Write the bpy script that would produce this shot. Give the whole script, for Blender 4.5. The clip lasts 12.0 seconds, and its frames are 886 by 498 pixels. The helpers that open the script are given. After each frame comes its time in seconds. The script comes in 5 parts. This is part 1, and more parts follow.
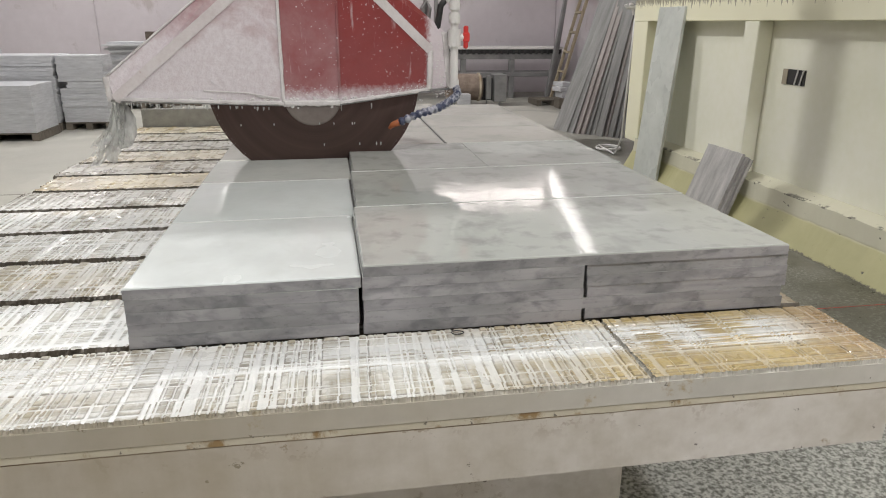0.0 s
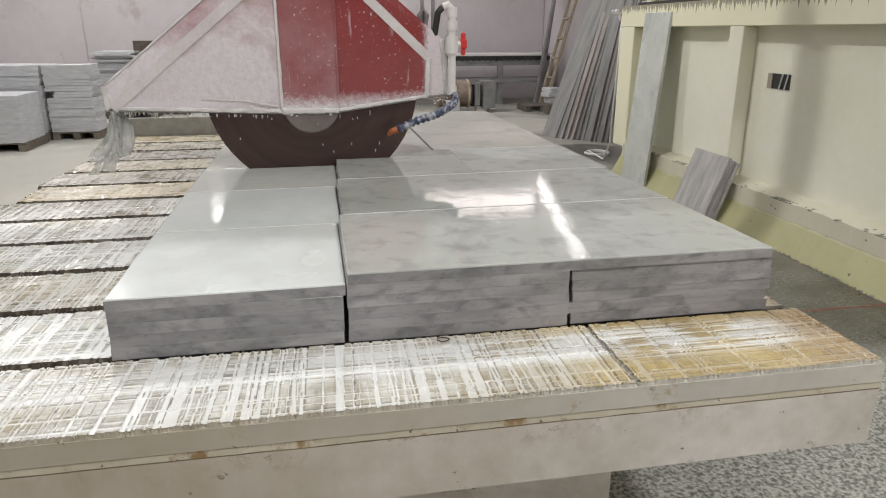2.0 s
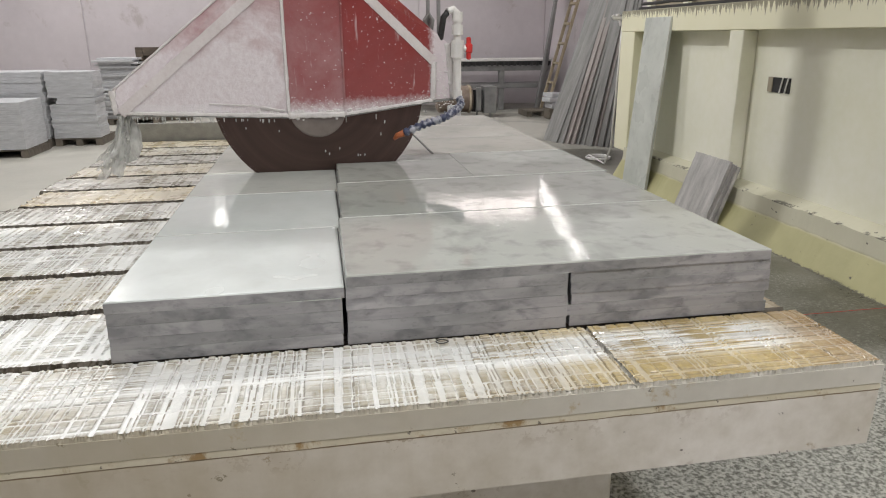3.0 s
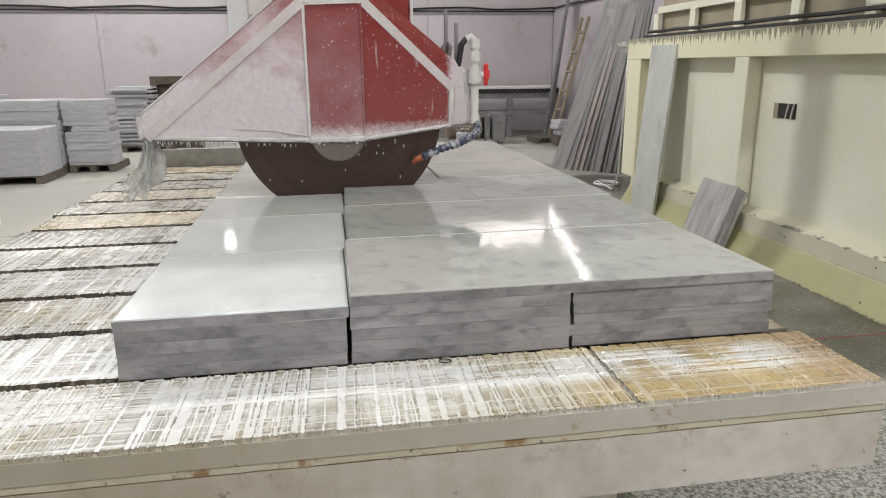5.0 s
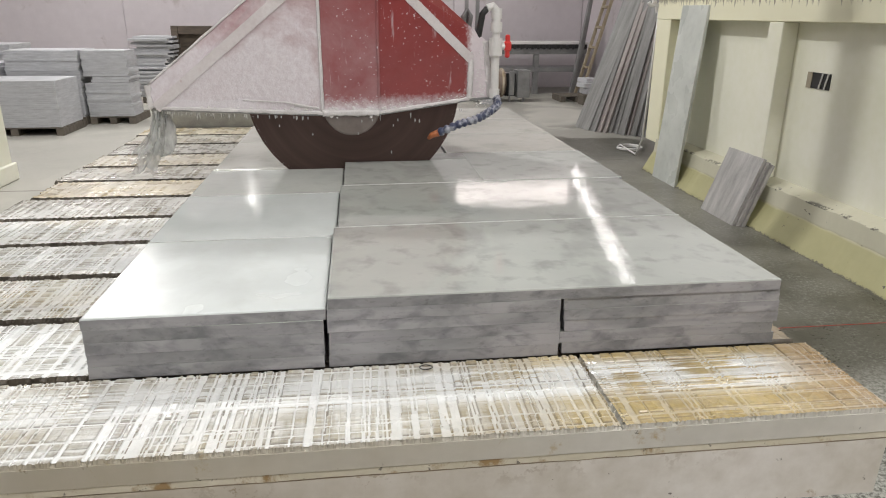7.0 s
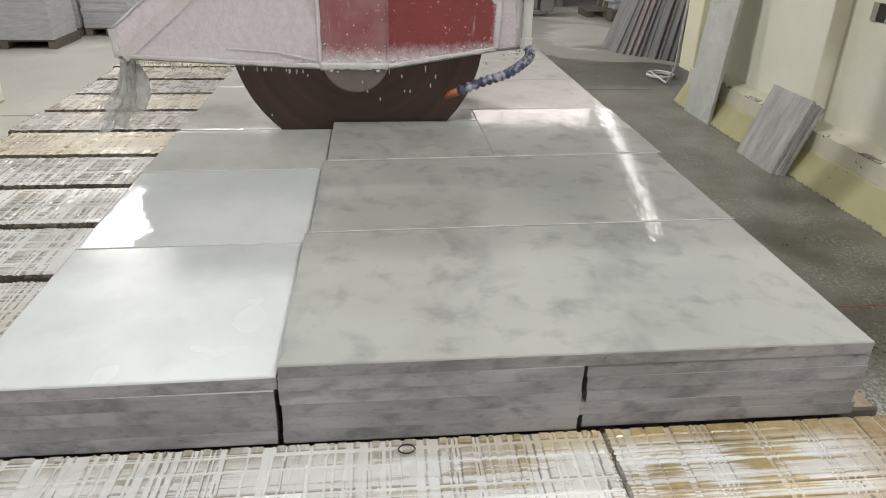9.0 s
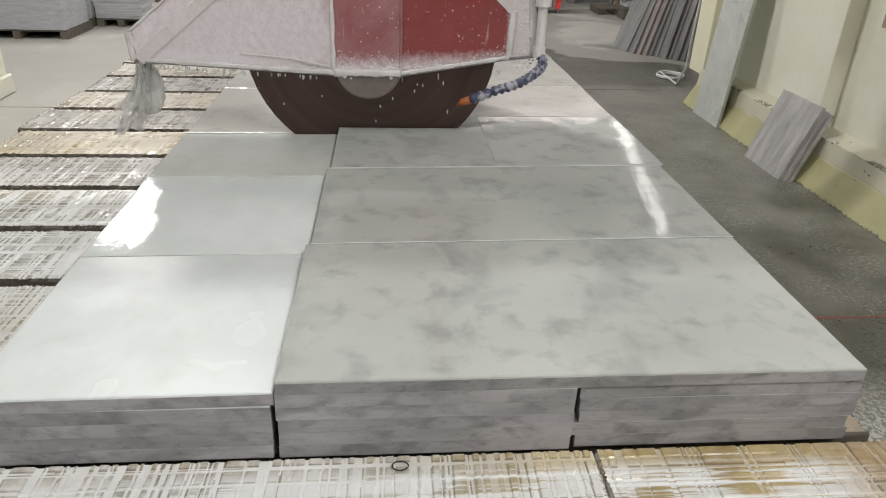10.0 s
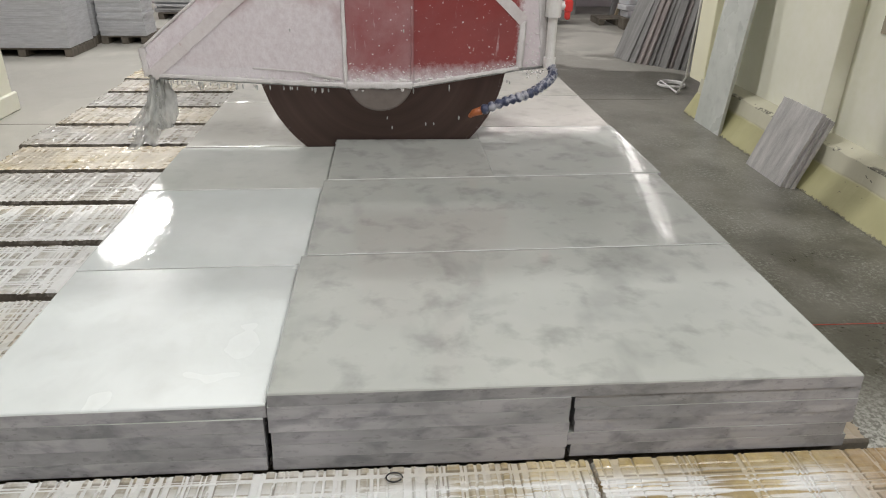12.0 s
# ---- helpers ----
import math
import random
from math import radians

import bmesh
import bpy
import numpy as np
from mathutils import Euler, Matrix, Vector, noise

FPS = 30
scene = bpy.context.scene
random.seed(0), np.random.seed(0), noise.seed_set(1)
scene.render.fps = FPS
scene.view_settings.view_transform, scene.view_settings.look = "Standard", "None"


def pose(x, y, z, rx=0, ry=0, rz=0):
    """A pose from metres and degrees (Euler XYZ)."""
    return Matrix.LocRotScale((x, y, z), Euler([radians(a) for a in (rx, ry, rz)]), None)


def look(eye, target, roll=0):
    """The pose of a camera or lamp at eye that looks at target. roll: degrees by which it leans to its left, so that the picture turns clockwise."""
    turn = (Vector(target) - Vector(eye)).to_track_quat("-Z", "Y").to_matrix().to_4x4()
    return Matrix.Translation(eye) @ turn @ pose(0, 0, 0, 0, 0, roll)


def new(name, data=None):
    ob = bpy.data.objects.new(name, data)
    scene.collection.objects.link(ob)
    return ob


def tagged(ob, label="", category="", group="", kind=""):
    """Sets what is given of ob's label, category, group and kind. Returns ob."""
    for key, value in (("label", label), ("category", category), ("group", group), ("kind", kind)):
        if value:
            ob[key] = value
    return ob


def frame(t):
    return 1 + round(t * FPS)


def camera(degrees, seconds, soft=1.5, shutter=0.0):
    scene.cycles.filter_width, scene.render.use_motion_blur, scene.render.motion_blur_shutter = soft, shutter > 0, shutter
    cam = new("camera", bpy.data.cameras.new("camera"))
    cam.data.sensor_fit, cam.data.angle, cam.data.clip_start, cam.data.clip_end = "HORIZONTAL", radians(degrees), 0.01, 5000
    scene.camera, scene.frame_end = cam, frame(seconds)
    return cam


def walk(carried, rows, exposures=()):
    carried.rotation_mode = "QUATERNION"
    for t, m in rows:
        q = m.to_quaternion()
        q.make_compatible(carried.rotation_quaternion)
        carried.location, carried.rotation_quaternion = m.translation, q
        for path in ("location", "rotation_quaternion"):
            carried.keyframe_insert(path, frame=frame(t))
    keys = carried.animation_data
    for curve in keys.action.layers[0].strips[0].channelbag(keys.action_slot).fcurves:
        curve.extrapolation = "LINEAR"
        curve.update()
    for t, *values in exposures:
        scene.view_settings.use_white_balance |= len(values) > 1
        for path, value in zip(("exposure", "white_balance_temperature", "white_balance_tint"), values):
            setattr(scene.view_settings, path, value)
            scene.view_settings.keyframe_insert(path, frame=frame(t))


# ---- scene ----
cam = camera(65.8, 12.0, 1.05)
PATH = [
    (0, (-0.09, -1.701, 0.802), (0.226, 0.172, 0.175), 0.3),
    (0.5, (-0.084, -1.7, 0.802), (0.239, 0.172, 0.176), 0.3),
    (1, (-0.078, -1.703, 0.802), (0.257, 0.171, 0.187), 0.1),
    (1.5, (-0.076, -1.702, 0.802), (0.266, 0.173, 0.195), 0.1),
    (2, (-0.071, -1.701, 0.802), (0.27, 0.173, 0.193), -0.1),
    (2.5, (-0.062, -1.705, 0.801), (0.278, 0.172, 0.199), -0.1),
    (3, (-0.063, -1.709, 0.795), (0.273, 0.171, 0.201), -0.3),
    (3.5, (-0.056, -1.721, 0.784), (0.261, 0.172, 0.222), -0.6),
    (5.5, (-0.047, -1.74, 0.785), (0.261, 0.168, 0.267), -0.3),
    (6, (-0.027, -1.715, 0.823), (0.265, 0.194, 0.303), 0.2),
    (6.5, (0.024, -1.683, 0.849), (0.286, 0.203, 0.235), 0.8),
    (7, (0.074, -1.625, 0.88), (0.311, 0.252, 0.23), 0.4),
    (9, (0.187, -1.11, 0.993), (0.371, 0.672, 0.104), 1.2),
    (9.5, (0.205, -1.096, 1.035), (0.376, 0.67, 0.111), 1.7),
    (10, (0.208, -1.1, 1.052), (0.37, 0.674, 0.144), 2.0),
    (10.5, (0.218, -1.107, 1.053), (0.36, 0.678, 0.161), 1.5),
    (11, (0.223, -1.103, 1.053), (0.364, 0.681, 0.161), 1.2),
    (11.5, (0.229, -1.104, 1.051), (0.37, 0.686, 0.169), 1.1),
    (12, (0.236, -1.103, 1.048), (0.383, 0.688, 0.17), 1.1),
]
walk(cam, [(t, look(eye, target, roll)) for t, eye, target, roll in PATH], ((0.0, -0.05), (2.5, -0.08), (5.5, 0.0), (6.5, 0.0), (9.0, -0.15), (12.0, -0.14)))

# ---- world and lamps ----
world = bpy.data.worlds.new("world")
scene.world = world
world.use_nodes = True
world.node_tree.nodes["Background"].inputs[0].default_value = (0.8, 0.85, 0.9, 1)
world.node_tree.nodes["Background"].inputs[1].default_value = 0.09
FLOOR = -0.95
CEIL = 7.6
LAMP_Z = 5.6


# ---- materials ----
def nodes_of(name):
    m = bpy.data.materials.new(name)
    m.use_nodes = True
    nt = m.node_tree
    return m, nt, nt.nodes["Principled BSDF"]


def nd(nt, kind, **inputs):
    n = nt.nodes.new("ShaderNode" + kind)
    for k, v in inputs.items():
        key = int(k[1:]) if k[0] == "i" and k[1:].isdigit() else k.replace("_", " ")
        if isinstance(v, bpy.types.NodeSocket):
            nt.links.new(v, n.inputs[key])
        else:
            n.inputs[key].default_value = v
    return n


def ramp(nt, fac, stops):
    r = nt.nodes.new("ShaderNodeValToRGB")
    nt.links.new(fac, r.inputs[0])
    e = r.color_ramp.elements
    while len(e) < len(stops):
        e.new(0.5)
    for el, (p, c) in zip(e, stops):
        el.position = p
        el.color = (c, c, c, 1) if isinstance(c, (int, float)) else (*c, 1)
    return r.outputs[0]


def mix(nt, fac, a, b, blend="MIX"):
    n = nt.nodes.new("ShaderNodeMix")
    n.data_type, n.blend_type = "RGBA", blend
    for sock, v in ((n.inputs[0], fac), (n.inputs[6], a), (n.inputs[7], b)):
        if isinstance(v, bpy.types.NodeSocket):
            nt.links.new(v, sock)
        else:
            sock.default_value = v if isinstance(v, (int, float)) else (*v, 1)
    return n.outputs[2]


def math_(nt, op, a, b=0.0):
    n = nt.nodes.new("ShaderNodeMath")
    n.operation = op
    for sock, v in ((n.inputs[0], a), (n.inputs[1], b)):
        if isinstance(v, bpy.types.NodeSocket):
            nt.links.new(v, sock)
        else:
            sock.default_value = v
    return n.outputs[0]


def where(nt, scale=(1, 1, 1), local=False, shift=0.0):
    """Coordinates in metres, stretched by scale and, if wanted, shifted at random from object to object."""
    if local:
        out = nt.nodes.new("ShaderNodeTexCoord").outputs["Object"]
    else:
        out = nt.nodes.new("ShaderNodeNewGeometry").outputs["Position"]
    if shift:
        rnd = nt.nodes.new("ShaderNodeObjectInfo").outputs["Random"]
        add = nt.nodes.new("ShaderNodeVectorMath")
        add.operation = "ADD"
        comb = nd(nt, "CombineXYZ", X=math_(nt, "MULTIPLY", rnd, shift), Y=math_(nt, "MULTIPLY", rnd, shift * 1.7), Z=math_(nt, "MULTIPLY", rnd, shift * 0.6))
        nt.links.new(out, add.inputs[0])
        nt.links.new(comb.outputs[0], add.inputs[1])
        out = add.outputs[0]
    return nd(nt, "Mapping", Vector=out, Scale=scale).outputs[0]


def noise_(nt, vec, scale, detail=4.0, rough=0.55, distort=0.0):
    return nd(nt, "TexNoise", Vector=vec, Scale=scale, Detail=detail, Roughness=rough, Distortion=distort).outputs["Fac"]


def bump(nt, bsdf, height, strength, dist):
    b = nd(nt, "Bump", Height=height, Strength=strength, Distance=dist)
    nt.links.new(b.outputs[0], bsdf.inputs["Normal"])


def surface(name, dark, light, scale=6.0, rough=(0.4, 0.7), bumped=0.15, metal=0.0, stretch=(1, 1, 1), local=False, shift=0.0, stain=None, stain_at=0.62, stain_scale=2.5, spec=0.5, pits=0.0):
    """A worn surface: two tones by a broad and a fine noise, a stain with edges of its own, uneven gloss, fine relief."""
    m, nt, b = nodes_of(name)
    v = where(nt, stretch, local, shift)
    broad = noise_(nt, v, scale, 5, 0.6)
    fine = noise_(nt, v, scale * 14, 4, 0.6)
    f = math_(nt, "ADD", math_(nt, "MULTIPLY", broad, 0.7), math_(nt, "MULTIPLY", fine, 0.3))
    col = mix(nt, ramp(nt, f, [(0.32, 0.0), (0.68, 1.0)]), dark, light)
    if stain:
        s = noise_(nt, v, stain_scale, 7, 0.7, 0.3)
        col = mix(nt, ramp(nt, s, [(stain_at, 0.0), (stain_at + 0.08, 1.0)]), col, stain)
    if pits:
        col = mix(nt, ramp(nt, noise_(nt, v, 26.0, 4, 0.65), [(pits, 0.0), (pits + 0.03, 0.85)]), col, (0.09, 0.075, 0.06))
    nt.links.new(col, b.inputs["Base Color"])
    r = nd(nt, "MapRange", Value=fine, i1=0.3, i2=0.7, i3=rough[0], i4=rough[1])
    nt.links.new(r.outputs[0], b.inputs["Roughness"])
    b.inputs["Metallic"].default_value = metal
    b.inputs["Specular IOR Level"].default_value = spec
    if bumped:
        bump(nt, b, fine, bumped, 0.004)
    return m


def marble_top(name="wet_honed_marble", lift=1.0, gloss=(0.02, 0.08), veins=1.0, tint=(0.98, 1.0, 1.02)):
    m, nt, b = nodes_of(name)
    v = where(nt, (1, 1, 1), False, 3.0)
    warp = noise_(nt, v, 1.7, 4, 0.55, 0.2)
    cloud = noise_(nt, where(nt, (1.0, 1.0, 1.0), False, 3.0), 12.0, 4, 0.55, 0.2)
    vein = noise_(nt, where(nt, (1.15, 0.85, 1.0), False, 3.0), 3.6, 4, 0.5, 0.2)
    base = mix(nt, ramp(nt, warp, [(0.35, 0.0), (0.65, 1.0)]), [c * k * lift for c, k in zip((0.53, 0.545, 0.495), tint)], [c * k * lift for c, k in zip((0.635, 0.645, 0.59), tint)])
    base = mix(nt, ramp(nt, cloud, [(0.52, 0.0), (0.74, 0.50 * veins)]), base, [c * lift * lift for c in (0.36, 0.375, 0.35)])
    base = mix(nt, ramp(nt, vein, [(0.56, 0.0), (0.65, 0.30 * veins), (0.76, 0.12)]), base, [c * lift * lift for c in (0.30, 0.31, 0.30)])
    nt.links.new(base, b.inputs["Base Color"])
    wet = noise_(nt, v, 3.0, 3, 0.5)
    r = nd(nt, "MapRange", Value=wet, i1=0.2, i2=0.8, i3=gloss[0], i4=gloss[1])
    nt.links.new(r.outputs[0], b.inputs["Roughness"])
    b.inputs["Subsurface Weight"].default_value = 0.0
    swell = noise_(nt, where(nt, (1.6, 0.7, 1)), 7.0, 4, 0.62)
    ripple = noise_(nt, where(nt, (0.55, 1.9, 1)), 26.0, 3, 0.6)
    bump(nt, b, math_(nt, "ADD", swell, math_(nt, "MULTIPLY", ripple, 0.10)), 0.11, 0.01)
    return m


def marble_side():
    """Sawn edges: every tile has a tone of its own, long grey streaks along its bed, small dark blotches and pale
    chipped arrises. The tones are also lowered for the operator's shadow.
    """
    m, nt, b = nodes_of("sawn_marble_edge_with_shade")
    rnd = nt.nodes.new("ShaderNodeObjectInfo").outputs["Random"]
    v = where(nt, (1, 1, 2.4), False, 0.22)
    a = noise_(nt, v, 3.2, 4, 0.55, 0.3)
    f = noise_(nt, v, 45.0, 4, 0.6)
    # sawn stone greys, set darker to hold part of the operator's shadow
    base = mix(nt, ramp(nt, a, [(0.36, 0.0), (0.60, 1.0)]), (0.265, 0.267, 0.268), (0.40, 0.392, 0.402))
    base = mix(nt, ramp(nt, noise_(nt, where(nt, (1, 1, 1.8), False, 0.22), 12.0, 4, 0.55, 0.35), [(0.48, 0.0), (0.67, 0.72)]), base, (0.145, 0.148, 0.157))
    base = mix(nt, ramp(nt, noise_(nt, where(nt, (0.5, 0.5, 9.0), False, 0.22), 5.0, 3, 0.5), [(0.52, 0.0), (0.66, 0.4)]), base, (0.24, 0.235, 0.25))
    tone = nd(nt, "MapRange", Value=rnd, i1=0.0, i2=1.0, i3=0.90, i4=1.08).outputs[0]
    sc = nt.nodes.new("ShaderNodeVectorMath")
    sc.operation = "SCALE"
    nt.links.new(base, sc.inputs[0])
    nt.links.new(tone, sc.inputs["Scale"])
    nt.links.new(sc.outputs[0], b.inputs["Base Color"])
    r = nd(nt, "MapRange", Value=f, i1=0.3, i2=0.7, i3=0.22, i4=0.48)
    nt.links.new(r.outputs[0], b.inputs["Roughness"])
    bump(nt, b, f, 0.2, 0.003)
    return m


def slat_material():
    """Old table boards, yellow-brown, scored by the saw; slurry has dried white in part of the scores."""
    m, nt, b = nodes_of("scored_table_board")
    at = nt.nodes.new("ShaderNodeAttribute")
    at.attribute_name = "score"
    v = where(nt)
    rnd = nt.nodes.new("ShaderNodeObjectInfo").outputs["Random"]
    broad = noise_(nt, v, 2.6, 5, 0.6, 0.4)
    fine = noise_(nt, v, 60.0, 4, 0.6)
    wood = mix(nt, ramp(nt, broad, [(0.35, 0.0), (0.65, 1.0)]), (0.30, 0.21, 0.062), (0.64, 0.49, 0.18))
    wood = mix(nt, ramp(nt, fine, [(0.35, 0.35), (0.7, 0.0)]), wood, (0.15, 0.09, 0.05))
    rust = nd(nt, "MapRange", Value=math_(nt, "ADD", nd(nt, "SeparateXYZ", Vector=v).outputs[0], math_(nt, "MULTIPLY", broad, 0.8)), i1=1.52, i2=1.76, i3=0.0, i4=0.85).outputs[0]
    wood = mix(nt, rust, wood, mix(nt, fine, (0.19, 0.10, 0.035), (0.48, 0.30, 0.11)))
    soak = math_(nt, "MULTIPLY", nd(nt, "MapRange", Value=nd(nt, "SeparateXYZ", Vector=v).outputs[1], i1=1.2, i2=1.7, i3=0.0, i4=0.85).outputs[0], ramp(nt, math_(nt, "ADD", math_(nt, "MULTIPLY", rnd, 0.6), math_(nt, "MULTIPLY", broad, 0.5)), [(0.42, 0.05), (0.58, 1.0)]))
    wood = mix(nt, soak, wood, mix(nt, fine, (0.07, 0.058, 0.045), (0.17, 0.145, 0.11)))
    slurry = mix(nt, fine, (0.80, 0.82, 0.80), (0.90, 0.91, 0.90))
    sheet = ramp(nt, noise_(nt, where(nt, (0.6, 1.4, 1)), 1.9, 4, 0.6, 0.2), [(0.40, 0.0), (0.62, 1.0)])
    sep = nd(nt, "SeparateXYZ", Vector=v)
    left = nd(nt, "MapRange", Value=sep.outputs[0], i1=0.75, i2=-0.1, i3=0.17, i4=1.0).outputs[0]
    near = nd(nt, "MapRange", Value=sep.outputs[1], i1=1.95, i2=1.25, i3=0.22, i4=1.0).outputs[0]
    amount = math_(nt, "MULTIPLY", math_(nt, "MULTIPLY", left, near), math_(nt, "ADD", math_(nt, "MULTIPLY", sheet, 0.45), 0.55))
    wood = mix(nt, math_(nt, "MULTIPLY", amount, 0.88), wood, mix(nt, broad, (0.26, 0.262, 0.24), (0.56, 0.57, 0.545)))
    band = math_(nt, "MULTIPLY", nd(nt, "MapRange", Value=sep.outputs[1], i1=-0.25, i2=-0.19, i3=0.0, i4=1.0).outputs[0], nd(nt, "MapRange", Value=sep.outputs[1], i1=-0.03, i2=-0.07, i3=0.0, i4=1.0).outputs[0])
    band = math_(nt, "MULTIPLY", band, nd(nt, "MapRange", Value=sep.outputs[0], i1=1.27, i2=1.12, i3=0.0, i4=1.0).outputs[0])
    band = math_(nt, "MULTIPLY", band, ramp(nt, math_(nt, "ADD", math_(nt, "MULTIPLY", noise_(nt, where(nt, (1.5, 110, 1)), 1.0, 3, 0.6), 0.6), math_(nt, "MULTIPLY", noise_(nt, v, 5.0, 3, 0.5), 0.4)), [(0.45, 0.0), (0.50, 1.0)]))
    amount = math_(nt, "MAXIMUM", amount, math_(nt, "MULTIPLY", band, nd(nt, "MapRange", Value=sep.outputs[1], i1=0.0, i2=0.01, i3=0.95, i4=0.0).outputs[0]))
    deep = nt.nodes.new("ShaderNodeAttribute")
    deep.attribute_name = "groove"
    cells = math_(nt, "ADD", math_(nt, "MULTIPLY", noise_(nt, where(nt, (26, 4, 1)), 1.0, 3, 0.7), 0.5), math_(nt, "MULTIPLY", noise_(nt, where(nt, (5, 40, 1)), 1.0, 3, 0.7), 0.5))
    line = math_(nt, "MULTIPLY", ramp(nt, at.outputs["Fac"], [(0.22, 0.0), (0.55, 1.0)]), math_(nt, "ADD", math_(nt, "MULTIPLY", amount, 0.85), 0.15))
    film = math_(nt, "MULTIPLY", math_(nt, "MULTIPLY", amount, ramp(nt, cells, [(0.44, 0.0), (0.56, 1.0)])), 0.72)
    col = mix(nt, math_(nt, "MAXIMUM", math_(nt, "MAXIMUM", line, film), math_(nt, "MULTIPLY", band, 0.85)), wood, slurry)
    col = mix(nt, math_(nt, "MULTIPLY", ramp(nt, deep.outputs["Fac"], [(0.25, 0.0), (0.8, 1.0)]), 0.62), col, (0.13, 0.105, 0.07))
    nt.links.new(col, b.inputs["Base Color"])
    r = nd(nt, "MapRange", Value=noise_(nt, v, 7.0, 3, 0.5), i1=0.35, i2=0.65, i3=0.12, i4=0.5)
    nt.links.new(r.outputs[0], b.inputs["Roughness"])
    bump(nt, b, fine, 0.3, 0.004)
    return m


def hood_material():
    """Red enamel under grey-white stone slurry, thick along the lower rim and on the side where the spray leaves the
    cut; the pale haze of the spray is painted in too.
    """
    m, nt, b = nodes_of("red_enamel_with_slurry_and_haze")
    v = where(nt, (1, 1, 1), True)
    sep = nd(nt, "SeparateXYZ", Vector=v)
    red = mix(nt, noise_(nt, v, 7.0, 4, 0.6), (0.19, 0.014, 0.014), (0.30, 0.028, 0.026))
    fine = noise_(nt, v, 45.0, 6, 0.7)
    broad = noise_(nt, v, 2.3, 5, 0.6, 0.5)
    # veil on the left panel: slurry, plus the haze of spray in front of it
    side = nd(nt, "MapRange", Value=sep.outputs[0], i1=-0.138, i2=-0.150, i3=0.24, i4=1.0).outputs[0]
    side = math_(nt, "MULTIPLY", side, nd(nt, "MapRange", Value=sep.outputs[0], i1=0.116, i2=0.122, i3=1.0, i4=0.25).outputs[0])
    veil = math_(nt, "MULTIPLY", side, ramp(nt, math_(nt, "ADD", broad, nd(nt, "MapRange", Value=sep.outputs[2], i1=0.55, i2=1.05, i3=0.10, i4=-0.26).outputs[0]), [(0.28, 0.20), (0.53, 0.96)]))
    veil = math_(nt, "MULTIPLY", veil, nd(nt, "MapRange", Value=fine, i1=0.3, i2=0.6, i3=0.90, i4=1.0).outputs[0])
    caked = math_(nt, "MULTIPLY", nd(nt, "MapRange", Value=sep.outputs[0], i1=-0.15, i2=-0.45, i3=0.0, i4=1.0).outputs[0], nd(nt, "MapRange", Value=math_(nt, "ADD", sep.outputs[2], math_(nt, "MULTIPLY", noise_(nt, v, 9.0, 5, 0.65), -0.12)), i1=0.50, i2=0.44, i3=0.0, i4=1.0).outputs[0])
    veil = math_(nt, "MAXIMUM", veil, caked)
    edge = nd(nt, "MapRange", Value=math_(nt, "ADD", sep.outputs[2], math_(nt, "MULTIPLY", fine, -0.08)), i1=0.492, i2=0.415, i3=0.0, i4=1.0).outputs[0]
    rim = nd(nt, "MapRange", Value=math_(nt, "ADD", sep.outputs[0], math_(nt, "MULTIPLY", fine, 0.08)), i1=0.565, i2=0.60, i3=0.0, i4=0.85).outputs[0]
    spots = ramp(nt, nd(nt, "TexNoise", Vector=v, Scale=70.0, Detail=3.0).outputs["Fac"], [(0.66, 0.0), (0.72, 0.75)])
    drips = ramp(nt, noise_(nt, where(nt, (9, 1, 1.2), True), 3.5, 5, 0.6), [(0.62, 0.0), (0.72, 0.4)])
    amt = math_(nt, "MAXIMUM", math_(nt, "MAXIMUM", veil, edge), math_(nt, "MAXIMUM", spots, math_(nt, "MAXIMUM", rim, drips)))
    slurry = mix(nt, fine, (0.66, 0.615, 0.645), (0.86, 0.825, 0.85))
    col = mix(nt, amt, red, slurry)
    nt.links.new(col, b.inputs["Base Color"])
    r = nd(nt, "MapRange", Value=amt, i1=0.0, i2=1.0, i3=0.33, i4=0.62)
    nt.links.new(r.outputs[0], b.inputs["Roughness"])
    bump(nt, b, math_(nt, "MULTIPLY", amt, fine), 0.5, 0.01)
    return m


def blade_material():
    m, nt, b = nodes_of("wet_brown_blade_steel")
    v = where(nt, (1, 1, 1), True)
    ln = nt.nodes.new("ShaderNodeVectorMath")
    ln.operation = "LENGTH"
    nt.links.new(v, ln.inputs[0])
    ring = noise_(nt, nd(nt, "CombineXYZ", X=ln.outputs["Value"]).outputs[0], 26.0, 3, 0.6)
    col = mix(nt, ring, (0.070, 0.049, 0.043), (0.14, 0.097, 0.084))
    nt.links.new(col, b.inputs["Base Color"])
    b.inputs["Roughness"].default_value = 0.30
    b.inputs["Metallic"].default_value = 0.85
    b.inputs["Anisotropic"].default_value = 0.75
    tan = nt.nodes.new("ShaderNodeTangent")
    tan.direction_type, tan.axis = "RADIAL", "Y"
    nt.links.new(tan.outputs[0], b.inputs["Tangent"])
    return m


